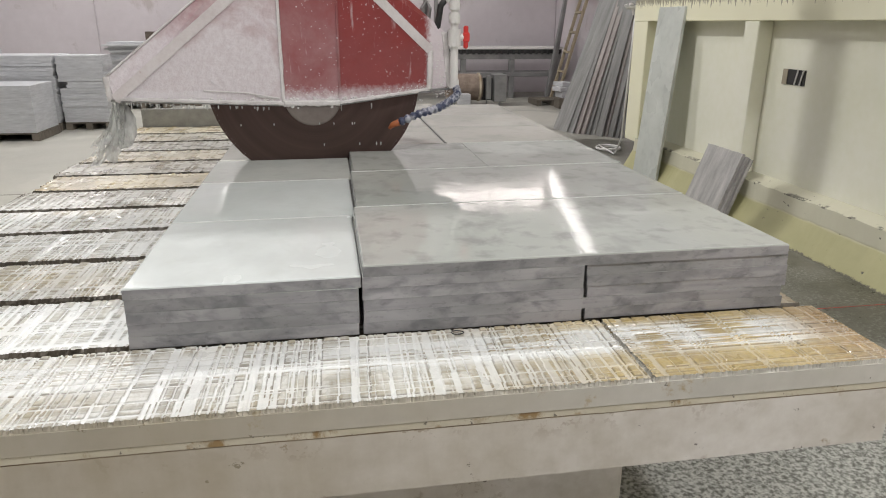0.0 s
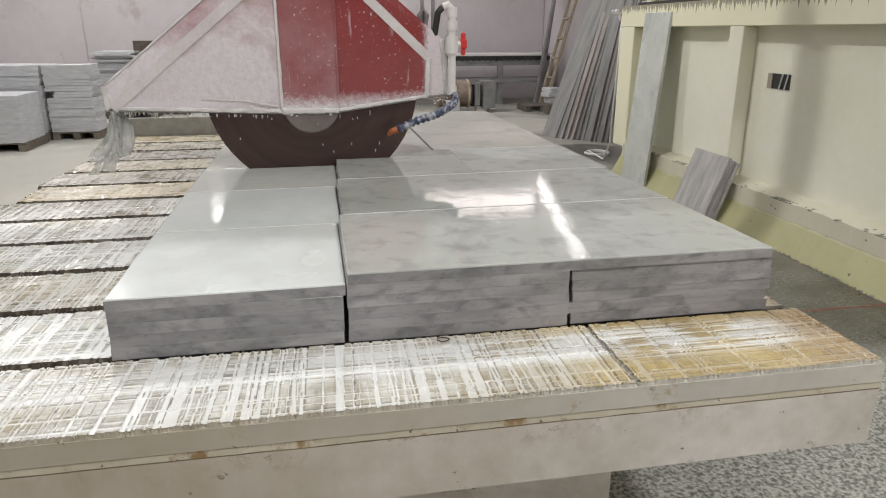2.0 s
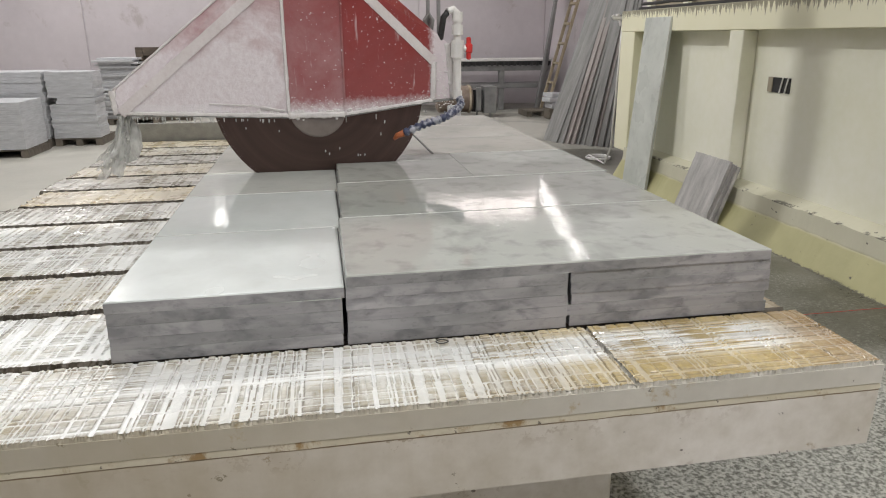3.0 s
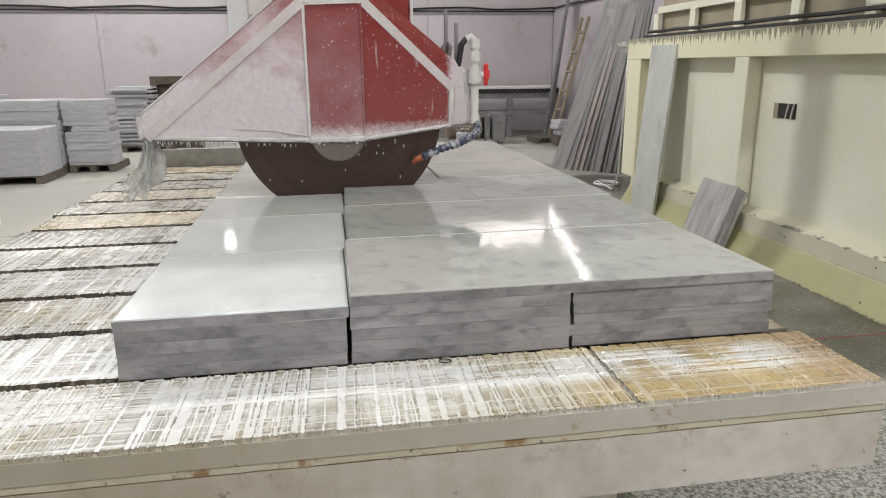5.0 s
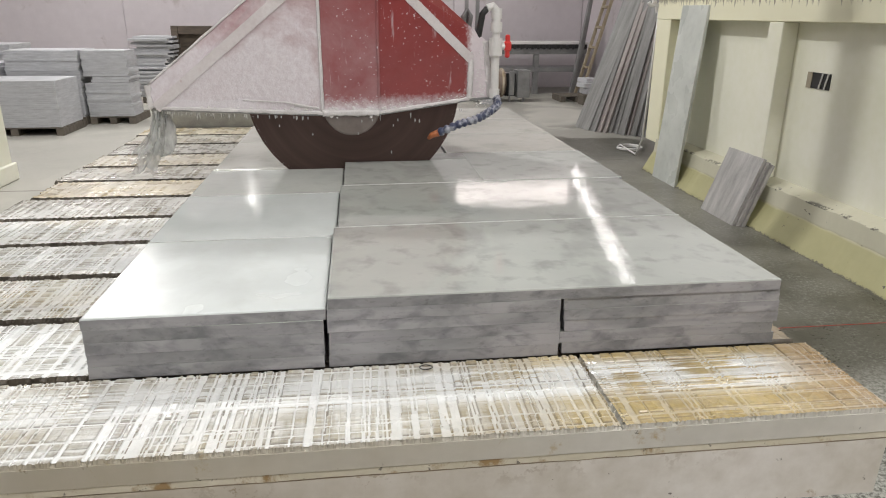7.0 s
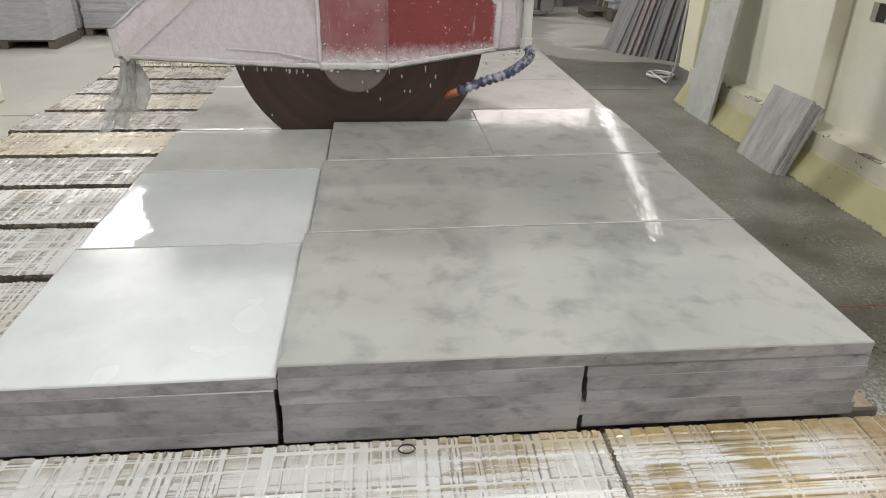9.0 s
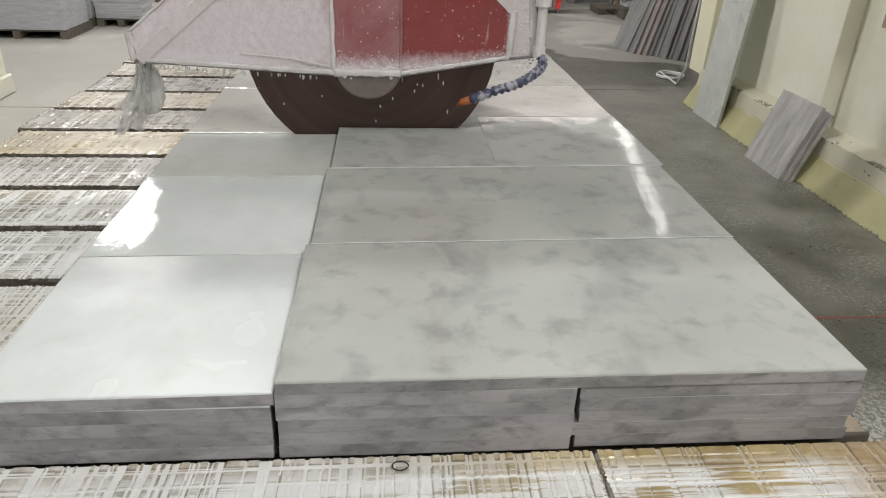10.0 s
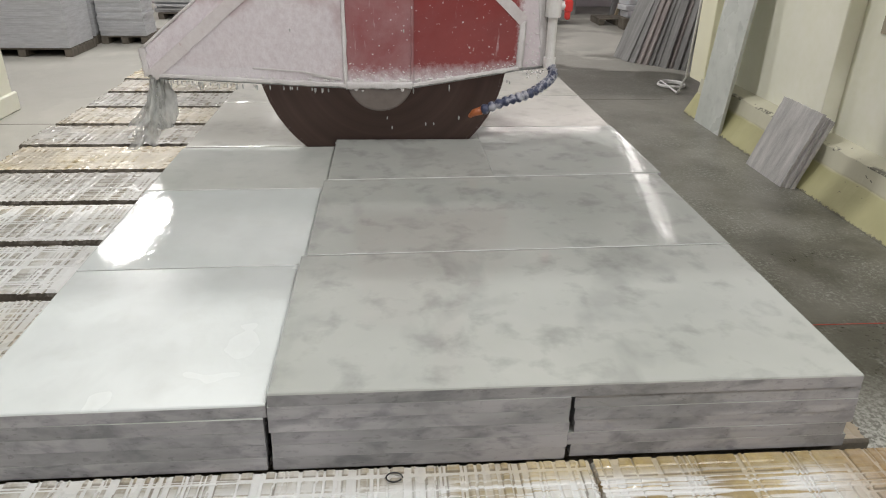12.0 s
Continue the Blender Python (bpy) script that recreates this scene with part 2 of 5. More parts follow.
def floor_material():
    m, nt, b = nodes_of("wet_concrete_floor")
    v = where(nt)
    a = noise_(nt, v, 0.9, 6, 0.6, 0.4)
    f = noise_(nt, v, 30.0, 6, 0.65)
    wetness = ramp(nt, noise_(nt, v, 0.45, 4, 0.55, 0.3), [(0.44, 0.0), (0.50, 1.0)])
    sep = nd(nt, "SeparateXYZ", Vector=v)
    near = nd(nt, "MapRange", Value=sep.outputs[1], i1=11.0, i2=8.8, i3=0.0, i4=1.0).outputs[0]
    puddle = ramp(nt, math_(nt, "ADD", noise_(nt, where(nt, (0.7, 1.0, 1)), 0.8, 4, 0.5, 0.6), nd(nt, "MapRange", Value=sep.outputs[1], i1=6.5, i2=9.0, i3=0.4, i4=0.0).outputs[0]), [(0.47, 0.12), (0.50, 1.0)])
    near = math_(nt, "MULTIPLY", near, puddle)
    hall_side = nd(nt, "MapRange", Value=sep.outputs[0], i1=-2.6, i2=-1.5, i3=0.12, i4=1.0).outputs[0]
    near, wetness = math_(nt, "MULTIPLY", near, hall_side), math_(nt, "MULTIPLY", wetness, math_(nt, "MAXIMUM", hall_side, 0.4))
    # front floor made paler in colour for the light and gloss on it
    near = math_(nt, "MULTIPLY", near, nd(nt, "MapRange", Value=sep.outputs[1], i1=0.4, i2=1.5, i3=0.0, i4=1.0).outputs[0])
    wetness = math_(nt, "MULTIPLY", wetness, nd(nt, "MapRange", Value=sep.outputs[1], i1=0.4, i2=1.2, i3=0.3, i4=1.0).outputs[0])
    pool = math_(nt, "MULTIPLY", math_(nt, "MULTIPLY", puddle, hall_side), math_(nt, "MULTIPLY", nd(nt, "MapRange", Value=sep.outputs[1], i1=7.06, i2=7.3, i3=0.0, i4=0.92).outputs[0], nd(nt, "MapRange", Value=sep.outputs[1], i1=10.4, i2=9.6, i3=0.0, i4=1.0).outputs[0]))
    drying = math_(nt, "ADD", nd(nt, "MapRange", Value=sep.outputs[1], i1=2.0, i2=4.2, i3=0.95, i4=0.72).outputs[0], nd(nt, "MapRange", Value=noise_(nt, v, 1.7, 5, 0.65, 0.4), i1=0.35, i2=0.65, i3=-0.14, i4=0.14).outputs[0])
    wetness = math_(nt, "MAXIMUM", math_(nt, "MULTIPLY", wetness, 0.45), math_(nt, "MAXIMUM", math_(nt, "MULTIPLY", near, drying), pool))
    dry = mix(nt, a, (0.35, 0.34, 0.30), (0.53, 0.51, 0.46))
    wet = mix(nt, f, (0.036, 0.034, 0.024), (0.092, 0.087, 0.064))
    col = mix(nt, wetness, dry, wet)
    # pale specks paint the glints of the wet floor at the front
    glint_zone = nd(nt, "MapRange", Value=sep.outputs[1], i1=1.5, i2=0.9, i3=0.0, i4=1.0).outputs[0]
    glint_zone = math_(nt, "MULTIPLY", glint_zone, nd(nt, "MapRange", Value=sep.outputs[1], i1=-1.5, i2=-0.9, i3=0.0, i4=1.0).outputs[0])
    glint_specks = ramp(nt, noise_(nt, v, 55.0, 4, 0.7), [(0.42, 0.0), (0.58, 1.0)])
    col = mix(nt, math_(nt, "MULTIPLY", glint_zone, 0.9), col, mix(nt, glint_specks, (0.11, 0.11, 0.092), (0.58, 0.58, 0.54)))
    specks = ramp(nt, noise_(nt, v, 40.0, 5, 0.85), [(0.50, 0.0), (0.62, 0.75)])
    col = mix(nt, math_(nt, "MULTIPLY", specks, math_(nt, "MAXIMUM", ramp(nt, noise_(nt, v, 2.6, 5, 0.65, 0.5), [(0.42, 0.05), (0.62, 1.0)]), nd(nt, "MapRange", Value=sep.outputs[1], i1=1.3, i2=0.7, i3=0.0, i4=1.0).outputs[0])), col, (0.38, 0.385, 0.35))
    nt.links.new(col, b.inputs["Base Color"])
    r = nd(nt, "MapRange", Value=math_(nt, "ADD", math_(nt, "MULTIPLY", wetness, -0.25), math_(nt, "MULTIPLY", f, 0.2)), i1=-0.2, i2=0.15, i3=0.24, i4=0.8)
    nt.links.new(r.outputs[0], b.inputs["Roughness"])
    bump(nt, b, f, 0.3, 0.006)
    return m


def water_material():
    m, nt, b = nodes_of("cloudy_water")
    b.inputs["Base Color"].default_value = (0.62, 0.63, 0.61, 1)
    b.inputs["Roughness"].default_value = 0.15
    b.inputs["Alpha"].default_value = 0.35
    nt.links.new(ramp(nt, noise_(nt, where(nt, (5, 5, 1.8), True), 5.0, 4, 0.6), [(0.30, 0.14), (0.62, 0.85)]), b.inputs["Alpha"])
    return m


def mist_material():
    m, nt, b = nodes_of("fine_water_spray")
    b.inputs["Base Color"].default_value = (0.86, 0.85, 0.84, 1)
    b.inputs["Roughness"].default_value = 0.8
    b.inputs["Specular IOR Level"].default_value = 0.0
    at = nt.nodes.new("ShaderNodeAttribute")
    at.attribute_name = "density"
    streak = ramp(nt, noise_(nt, where(nt, (2.5, 1, 7), True), 3.0, 4, 0.6, 0.4), [(0.30, 0.35), (0.70, 1.0)])
    nt.links.new(math_(nt, "MULTIPLY", at.outputs["Fac"], streak), b.inputs["Alpha"])
    return m


def plinth_material():
    """Cream paint with a yellow band along the floor, stained and chipped; both tones are darkened for shade."""
    m, nt, b = nodes_of("shaded_yellow_banded_plinth_paint")
    v = where(nt)
    fine = noise_(nt, v, 40.0, 5, 0.65)
    sep = nd(nt, "SeparateXYZ", Vector=v)
    # cream and yellow set darker, with the shade on the plinth in them
    cream = mix(nt, noise_(nt, v, 1.5, 4, 0.6), (0.50, 0.485, 0.36), (0.64, 0.62, 0.50))
    yel = mix(nt, noise_(nt, v, 2.5, 4, 0.6), (0.31, 0.295, 0.15), (0.49, 0.465, 0.25))
    edge = math_(nt, "ADD", sep.outputs[2], math_(nt, "MULTIPLY", noise_(nt, v, 3.0, 3, 0.5), 0.03))
    col = mix(nt, nd(nt, "MapRange", Value=edge, i1=-0.685, i2=-0.715, i3=0.0, i4=1.0).outputs[0], cream, yel)
    ragged = noise_(nt, v, 26.0, 6, 0.75)
    chips = ramp(nt, noise_(nt, where(nt, (1, 1, 1.6)), 13.0, 3, 0.55), [(0.705, 0.0), (0.715, 1.0)])
    lip = math_(nt, "MULTIPLY", nd(nt, "MapRange", Value=math_(nt, "ABSOLUTE", math_(nt, "ADD", sep.outputs[2], 0.570)), i1=0.012, i2=0.006, i3=0.0, i4=1.0).outputs[0], ramp(nt, noise_(nt, v, 4.0, 5, 0.75), [(0.52, 0.0), (0.56, 1.0)]))
    foot = nd(nt, "MapRange", Value=math_(nt, "ADD", sep.outputs[2], math_(nt, "MULTIPLY", ragged, -0.08)), i1=-0.974, i2=-0.984, i3=0.0, i4=1.0).outputs[0]
    bare = math_(nt, "MAXIMUM", math_(nt, "MAXIMUM", chips, lip), foot)
    col = mix(nt, math_(nt, "MULTIPLY", bare, 0.9), col, mix(nt, fine, (0.03, 0.03, 0.022), (0.17, 0.16, 0.13)))
    nt.links.new(col, b.inputs["Base Color"])
    b.inputs["Roughness"].default_value = 0.5
    bump(nt, b, fine, 0.25, 0.005)
    return m


def rim_material():
    """Cream paint with dark runs that hang down from the upper edge."""
    m, nt, b = nodes_of("cream_paint_with_dark_runs")
    v = where(nt)
    broad = noise_(nt, v, 1.3, 4, 0.6)
    fine = noise_(nt, v, 50.0, 4, 0.6)
    col = mix(nt, broad, (0.76, 0.73, 0.50), (0.84, 0.82, 0.66))
    sep = nd(nt, "SeparateXYZ", Vector=v)
    run = noise_(nt, nd(nt, "CombineXYZ", Y=sep.outputs[1]).outputs[0], 26.0, 4, 0.7)
    ln = nd(nt, "MapRange", Value=run, i1=0.42, i2=0.7, i3=0.0, i4=0.14).outputs[0]
    dark = math_(nt, "GREATER_THAN", math_(nt, "ADD", sep.outputs[2], ln), 1.066)
    col = mix(nt, math_(nt, "MULTIPLY", dark, 0.8), col, (0.16, 0.14, 0.09))
    nt.links.new(col, b.inputs["Base Color"])
    b.inputs["Roughness"].default_value = 0.5
    bump(nt, b, fine, 0.1, 0.003)
    return m


def glow(name, color, strength):
    m, nt, b = nodes_of(name)
    b.inputs["Base Color"].default_value = (*color, 1)
    b.inputs["Emission Color"].default_value = (*color, 1)
    b.inputs["Emission Strength"].default_value = strength
    return m


# lower lift and warm tint paint the brownish wall reflection into the far tiles
M_TOPDULL = marble_top("wet_marble_brown_reflection", 0.74, (0.10, 0.26), veins=0.6, tint=(1.03, 1.0, 0.98))
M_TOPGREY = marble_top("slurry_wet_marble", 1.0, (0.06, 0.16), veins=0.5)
# higher lift paints a bright reflection into the left tiles; the marble is the same
M_TOPREFLECT = marble_top("wet_honed_marble_bright_reflection", 1.28, veins=0.4, tint=(0.96, 1.0, 1.07))
M_TOPDAMPREFLECT = marble_top("damp_marble_bright_reflection", 1.16, (0.20, 0.33), veins=0.45, tint=(0.96, 1.0, 1.07))
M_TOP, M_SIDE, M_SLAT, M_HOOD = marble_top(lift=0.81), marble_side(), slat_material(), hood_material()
M_BLADE, M_FLOOR, M_WATER, M_RIM = blade_material(), floor_material(), water_material(), rim_material()
M_CREAM = surface("cream_painted_wall", (0.77, 0.765, 0.60), (0.86, 0.85, 0.745), 0.9, (0.35, 0.55), 0.06)
M_YELLOW = plinth_material()
M_MIST = mist_material()
M_GROOVEDARK = surface("dark_groove_grime_and_shade", (0.065, 0.058, 0.046), (0.18, 0.155, 0.12), 9.0, (0.35, 0.6), 0.2)
def stained_and_shaded(m):
    """Brown stains in broad uneven runs, and shade put into the paint: darker to the left, away from the light on the
    right.
    """
    nt = m.node_tree
    b = nt.nodes["Principled BSDF"]
    v = where(nt)
    x = nd(nt, "SeparateXYZ", Vector=v).outputs[0]
    # fall of light along the table front, painted as a darker left end
    broad = nd(nt, "MapRange", Value=math_(nt, "ADD", x, math_(nt, "MULTIPLY", noise_(nt, v, 1.8, 5, 0.65, 0.4), -0.9)), i1=0.25, i2=-0.75, i3=0.0, i4=0.62).outputs[0]
    runs = nd(nt, "MapRange", Value=noise_(nt, where(nt, (1, 1, 0.15)), 7.0, 5, 0.65), i1=0.3, i2=0.7, i3=0.6, i4=1.0).outputs[0]
    old = b.inputs["Base Color"].links[0].from_socket
    nt.links.new(mix(nt, math_(nt, "MULTIPLY", broad, runs), old, (0.37, 0.315, 0.205)), b.inputs["Base Color"])
    return m


def table_paint():
    """Cream painted concrete; rust has bled out along the joint below the lip, here and there."""
    m = surface("cream_painted_concrete", (0.46, 0.42, 0.34), (0.80, 0.775, 0.735), 1.3, (0.4, 0.65), 0.2, stain=(0.30, 0.21, 0.10), stain_at=0.66, stain_scale=8.0, pits=0.68)
    nt = m.node_tree
    b = nt.nodes["Principled BSDF"]
    v = where(nt)
    z = nd(nt, "SeparateXYZ", Vector=v).outputs[2]
    near_lip = math_(nt, "MULTIPLY", nd(nt, "MapRange", Value=z, i1=-0.15, i2=-0.10, i3=0.0, i4=1.0).outputs[0], ramp(nt, noise_(nt, where(nt, (1, 1, 0.2)), 3.1, 3, 0.5), [(0.46, 0.0), (0.60, 1.0)]))
    low = math_(nt, "MULTIPLY", nd(nt, "MapRange", Value=z, i1=-0.225, i2=-0.25, i3=0.0, i4=1.0).outputs[0], ramp(nt, noise_(nt, where(nt, (1, 1, 0.2)), 6.0, 3, 0.6), [(0.52, 0.0), (0.62, 1.0)]))
    speck = ramp(nt, noise_(nt, v, 34.0, 4, 0.7), [(0.54, 0.0), (0.60, 1.0)])
    run = ramp(nt, noise_(nt, where(nt, (1, 1, 0.12)), 16.0, 4, 0.65), [(0.50, 0.0), (0.70, 0.35)])
    old = b.inputs["Base Color"].links[0].from_socket
    col = mix(nt, math_(nt, "MULTIPLY", math_(nt, "MAXIMUM", near_lip, low), math_(nt, "MULTIPLY", math_(nt, "MAXIMUM", speck, run), nd(nt, "MapRange", Value=nd(nt, "SeparateXYZ", Vector=v).outputs[0], i1=0.8, i2=0.1, i3=0.25, i4=0.85).outputs[0])), old, (0.20, 0.125, 0.055))
    nt.links.new(col, b.inputs["Base Color"])
    return m


M_TABLE = stained_and_shaded(table_paint())
M_RUSTLINE = surface("rusty_groove", (0.27, 0.20, 0.12), (0.52, 0.46, 0.36), 5.0, (0.5, 0.8), 0.3)
M_LIP = stained_and_shaded(surface("stained_cream_lip", (0.49, 0.475, 0.42), (0.64, 0.62, 0.56), 2.0, (0.45, 0.7), 0.25, stain=(0.38, 0.28, 0.13), stain_at=0.58, stain_scale=5.0, pits=0.68))
M_STRIPE = surface("yellowed_cream_paint", (0.50, 0.46, 0.34), (0.66, 0.62, 0.51), 3.0, (0.45, 0.7), 0.25, stain=(0.30, 0.20, 0.09), stain_at=0.54, stain_scale=7.0, pits=0.63)
M_WALL = surface("pale_pink_plastered_wall", (0.50, 0.455, 0.475), (0.61, 0.565, 0.585), 0.5, (0.6, 0.85), 0.08, stain=(0.44, 0.39, 0.39), stain_at=0.60, stain_scale=1.1)
M_BEIGE = surface("dusty_beige_sheet", (0.30, 0.26, 0.19), (0.42, 0.37, 0.28), 2.0, (0.5, 0.8), 0.1)
M_CEIL = surface("pale_ceiling_sheet", (0.45, 0.45, 0.45), (0.6, 0.6, 0.6), 1.0, (0.6, 0.8), 0.05)
M_STACK = surface("stacked_pale_marble", (0.40, 0.40, 0.415), (0.59, 0.595, 0.61), 5.0, (0.35, 0.6), 0.15, shift=5.0, stretch=(1, 1, 4))
M_SLABDARK = surface("grey_veined_marble_slab", (0.13, 0.13, 0.125), (0.31, 0.305, 0.295), 2.2, (0.3, 0.5), 0.12, shift=6.0, stretch=(1, 5, 0.5))
M_STRIP = marble_top("grey_white_veined_marble", 0.95, (0.2, 0.4), veins=0.6)
M_OFFCUT = surface("striped_grey_marble", (0.26, 0.255, 0.245), (0.56, 0.545, 0.525), 4.2, (0.3, 0.45), 0.06, stretch=(1, 3.0, 0.5), shift=1.0)
M_PALESLAB = surface("pinkish_grey_marble_slab", (0.20, 0.175, 0.165), (0.40, 0.365, 0.345), 2.2, (0.3, 0.5), 0.12, shift=6.0, stretch=(1, 5, 0.5))
M_WOODPALE = surface("pale_old_timber", (0.24, 0.19, 0.12), (0.42, 0.36, 0.26), 4.0, (0.6, 0.85), 0.3, stretch=(6, 6, 1), shift=3.0)
M_WOODDARK = surface("dark_brown_timber", (0.05, 0.04, 0.03), (0.13, 0.10, 0.075), 4.0, (0.6, 0.85), 0.3, stretch=(1, 1, 5))
M_WOOD = surface("old_grey_brown_timber", (0.07, 0.06, 0.048), (0.19, 0.165, 0.13), 4.0, (0.6, 0.85), 0.3, stretch=(1, 6, 1), shift=3.0)
M_STEEL = surface("dusty_grey_steel", (0.20, 0.20, 0.20), (0.36, 0.36, 0.35), 4.0, (0.35, 0.6), 0.15, metal=0.5)
M_RUST = surface("rusty_motor_casing", (0.16, 0.11, 0.08), (0.34, 0.28, 0.23), 6.0, (0.5, 0.75), 0.3, metal=0.3)
M_DEPOSIT = surface("dried_white_slurry", (0.60, 0.57, 0.56), (0.82, 0.80, 0.79), 12.0, (0.55, 0.8), 0.6, local=True)
M_BAND = surface("splashed_white_paint", (0.60, 0.54, 0.54), (0.80, 0.77, 0.77), 5.0, (0.45, 0.7), 0.2, local=True, stain=(0.46, 0.28, 0.27), stain_at=0.63, stain_scale=9.0)
M_PIPE = surface("white_plastic_pipe", (0.66, 0.65, 0.63), (0.80, 0.79, 0.77), 8.0, (0.3, 0.5), 0.05)
M_REDPL = surface("red_plastic", (0.60, 0.03, 0.03), (0.72, 0.06, 0.05), 8.0, (0.3, 0.4), 0.0)
M_BLUE = surface("blue_plastic_hose", (0.03, 0.04, 0.09), (0.08, 0.095, 0.16), 30.0, (0.3, 0.5), 0.1, local=True, stain=(0.40, 0.41, 0.46), stain_at=0.49, stain_scale=14.0)
M_ORANGE = surface("orange_plastic", (0.34, 0.09, 0.03), (0.46, 0.15, 0.05), 20.0, (0.3, 0.5), 0.0)
M_BLACK = surface("black_rubber", (0.015, 0.015, 0.015), (0.04, 0.04, 0.04), 10.0, (0.4, 0.6), 0.1)
M_FLAP = surface("wet_grey_rubber", (0.27, 0.27, 0.26), (0.44, 0.44, 0.42), 12.0, (0.2, 0.4), 0.1, local=True)
M_WHITEPAINT = surface("white_enamel", (0.66, 0.64, 0.62), (0.78, 0.76, 0.74), 2.0, (0.35, 0.5), 0.05, stain=(0.5, 0.45, 0.42), stain_at=0.62)
M_RED = surface("red_enamel", (0.22, 0.025, 0.02), (0.36, 0.05, 0.04), 3.0, (0.3, 0.45), 0.05)
M_FLANGE = surface("pale_steel_flange", (0.22, 0.185, 0.17), (0.33, 0.285, 0.265), 3.0, (0.3, 0.45), 0.05, metal=0.3, local=True)
M_LAMP = glow("lamp_glow", (1.0, 0.97, 0.92), 14.0)
M_FLOOD = glow("dim_lamp_glow", (1.0, 0.98, 0.95), 4.0)
M_DAY = glow("daylight_panel", (1.0, 0.90, 0.87), 2.7)
M_DAY2 = glow("daylight_strip", (1.0, 0.96, 0.93), 9.0)
# white of the highlights drawn along the tile joints
M_JOINTGLINT = surface("white_joint_glint", (0.66, 0.68, 0.66), (0.84, 0.85, 0.84), 20.0, (0.08, 0.2), 0.1)
M_LASER = glow("laser_glow", (0.5, 0.04, 0.03), 0.10)


# ---- building blocks ----
def box(bm, x0, x1, y0, y1, z0, z1, bevel=0.0, mi=0):
    vs = [bm.verts.new((x, y, z)) for x in (x0, x1) for y in (y0, y1) for z in (z0, z1)]
    fs = [bm.faces.new([vs[i] for i in f]) for f in ((0, 1, 3, 2), (4, 6, 7, 5), (0, 4, 5, 1), (2, 3, 7, 6), (0, 2, 6, 4), (1, 5, 7, 3))]
    for f in fs:
        f.material_index = mi
    if bevel:
        es = list({e for f in fs for e in f.edges})
        bmesh.ops.bevel(bm, geom=es, offset=bevel, segments=1, affect="EDGES")
    return fs


def tube(bm, pts, r, n=10, mi=0):
    """A round bar along points; r is one radius or one for each point."""
    rs = r if isinstance(r, (list, tuple)) else [r] * len(pts)
    pts = [Vector(p) for p in pts]
    rings = []
    for i, p in enumerate(pts):
        d = (pts[min(i + 1, len(pts) - 1)] - pts[max(i - 1, 0)]).normalized()
        a = d.cross(Vector((0.13, 0.97, 0.2))).normalized()
        b = d.cross(a)
        rings.append([bm.verts.new(p + rs[i] * (math.cos(k * 2 * math.pi / n) * a + math.sin(k * 2 * math.pi / n) * b)) for k in range(n)])
    for u, w in zip(rings, rings[1:]):
        for k in range(n):
            bm.faces.new((u[k], u[(k + 1) % n], w[(k + 1) % n], w[k])).material_index = mi
    bm.faces.new(rings[0][::-1]).material_index = mi
    bm.faces.new(rings[-1]).material_index = mi


def disc(bm, c, r, half, axis="y", n=48, mi=0):
    c = Vector(c)
    d = {"x": Vector((1, 0, 0)), "y": Vector((0, 1, 0)), "z": Vector((0, 0, 1))}[axis]
    tube(bm, [c - half * d, c + half * d], r, n, mi)


def part(name, bm, material, parent=None, label="", smooth=False):
    me = bpy.data.meshes.new(name)
    bmesh.ops.recalc_face_normals(bm, faces=bm.faces[:])
    bm.to_mesh(me)
    bm.free()
    for mm in material if isinstance(material, (list, tuple)) else [material]:
        me.materials.append(mm)
    if smooth:
        for p in me.polygons:
            p.use_smooth = True
    ob = new(name, me)
    ob.parent = parent
    if label:
        tagged(ob, label)
    return ob


def thing(name, x, y, z, label, category, group="", rz=0.0):
    ob = new(name)
    ob.matrix_basis = pose(x, y, z, 0, 0, rz)
    ob.empty_display_size = 0.1
    return tagged(ob, label, category, group)


def solid(name, boxes, material, label="", category="", kind="", bevel=0.0, parent=None, group=""):
    bm = bmesh.new()
    for b in boxes:
        box(bm, *b, bevel)
    ob = part(name, bm, material, parent)
    return tagged(ob, label, category, group, kind)


# ---- the hall ----
FAR, RIGHT, LEFT, NEAR = 16.5, 5.95, -13.0, -7.0
bm = bmesh.new()
bmesh.ops.create_grid(bm, x_segments=1, y_segments=1, size=1, matrix=Matrix.Translation(((LEFT + RIGHT) / 2, (FAR + NEAR) / 2, FLOOR)) @ Matrix.Diagonal(((RIGHT - LEFT) / 2 + 0.3, (FAR - NEAR) / 2 + 0.3, 1, 1)))
tagged(part("floor", bm, M_FLOOR), "wet grey concrete workshop floor with pale dust", "floor", kind="structure")
solid("ceiling", [(LEFT - 0.3, RIGHT + 0.3, NEAR - 0.3, FAR + 0.3, CEIL, CEIL + 0.2)], M_CEIL, "pale sheet ceiling of the hall", "ceiling", "structure")
bm = bmesh.new()
PANEL_Z = 2.02
xs = [LEFT, -8.9, -5.36, -1.25, 2.6, RIGHT]
for a, b_ in zip(xs, xs[1:]):
    box(bm, a + 0.012, b_ - 0.012, FAR, FAR + 0.2, FLOOR, PANEL_Z, 0.008)
    box(bm, a + 0.012, b_ - 0.012, FAR, FAR + 0.2, PANEL_Z + 0.025, CEIL, 0.008)
box(bm, LEFT, RIGHT, FAR + 0.03, FAR + 0.25, FLOOR, CEIL)
tagged(part("wall_north", bm, M_WALL), "pale pink plastered panel wall with open joints", "wall", kind="structure")
solid("wall_east", [(RIGHT, RIGHT + 0.25, NEAR, FAR + 0.25, FLOOR, CEIL)], M_WALL, "pale pink plastered side wall", "wall", "structure")
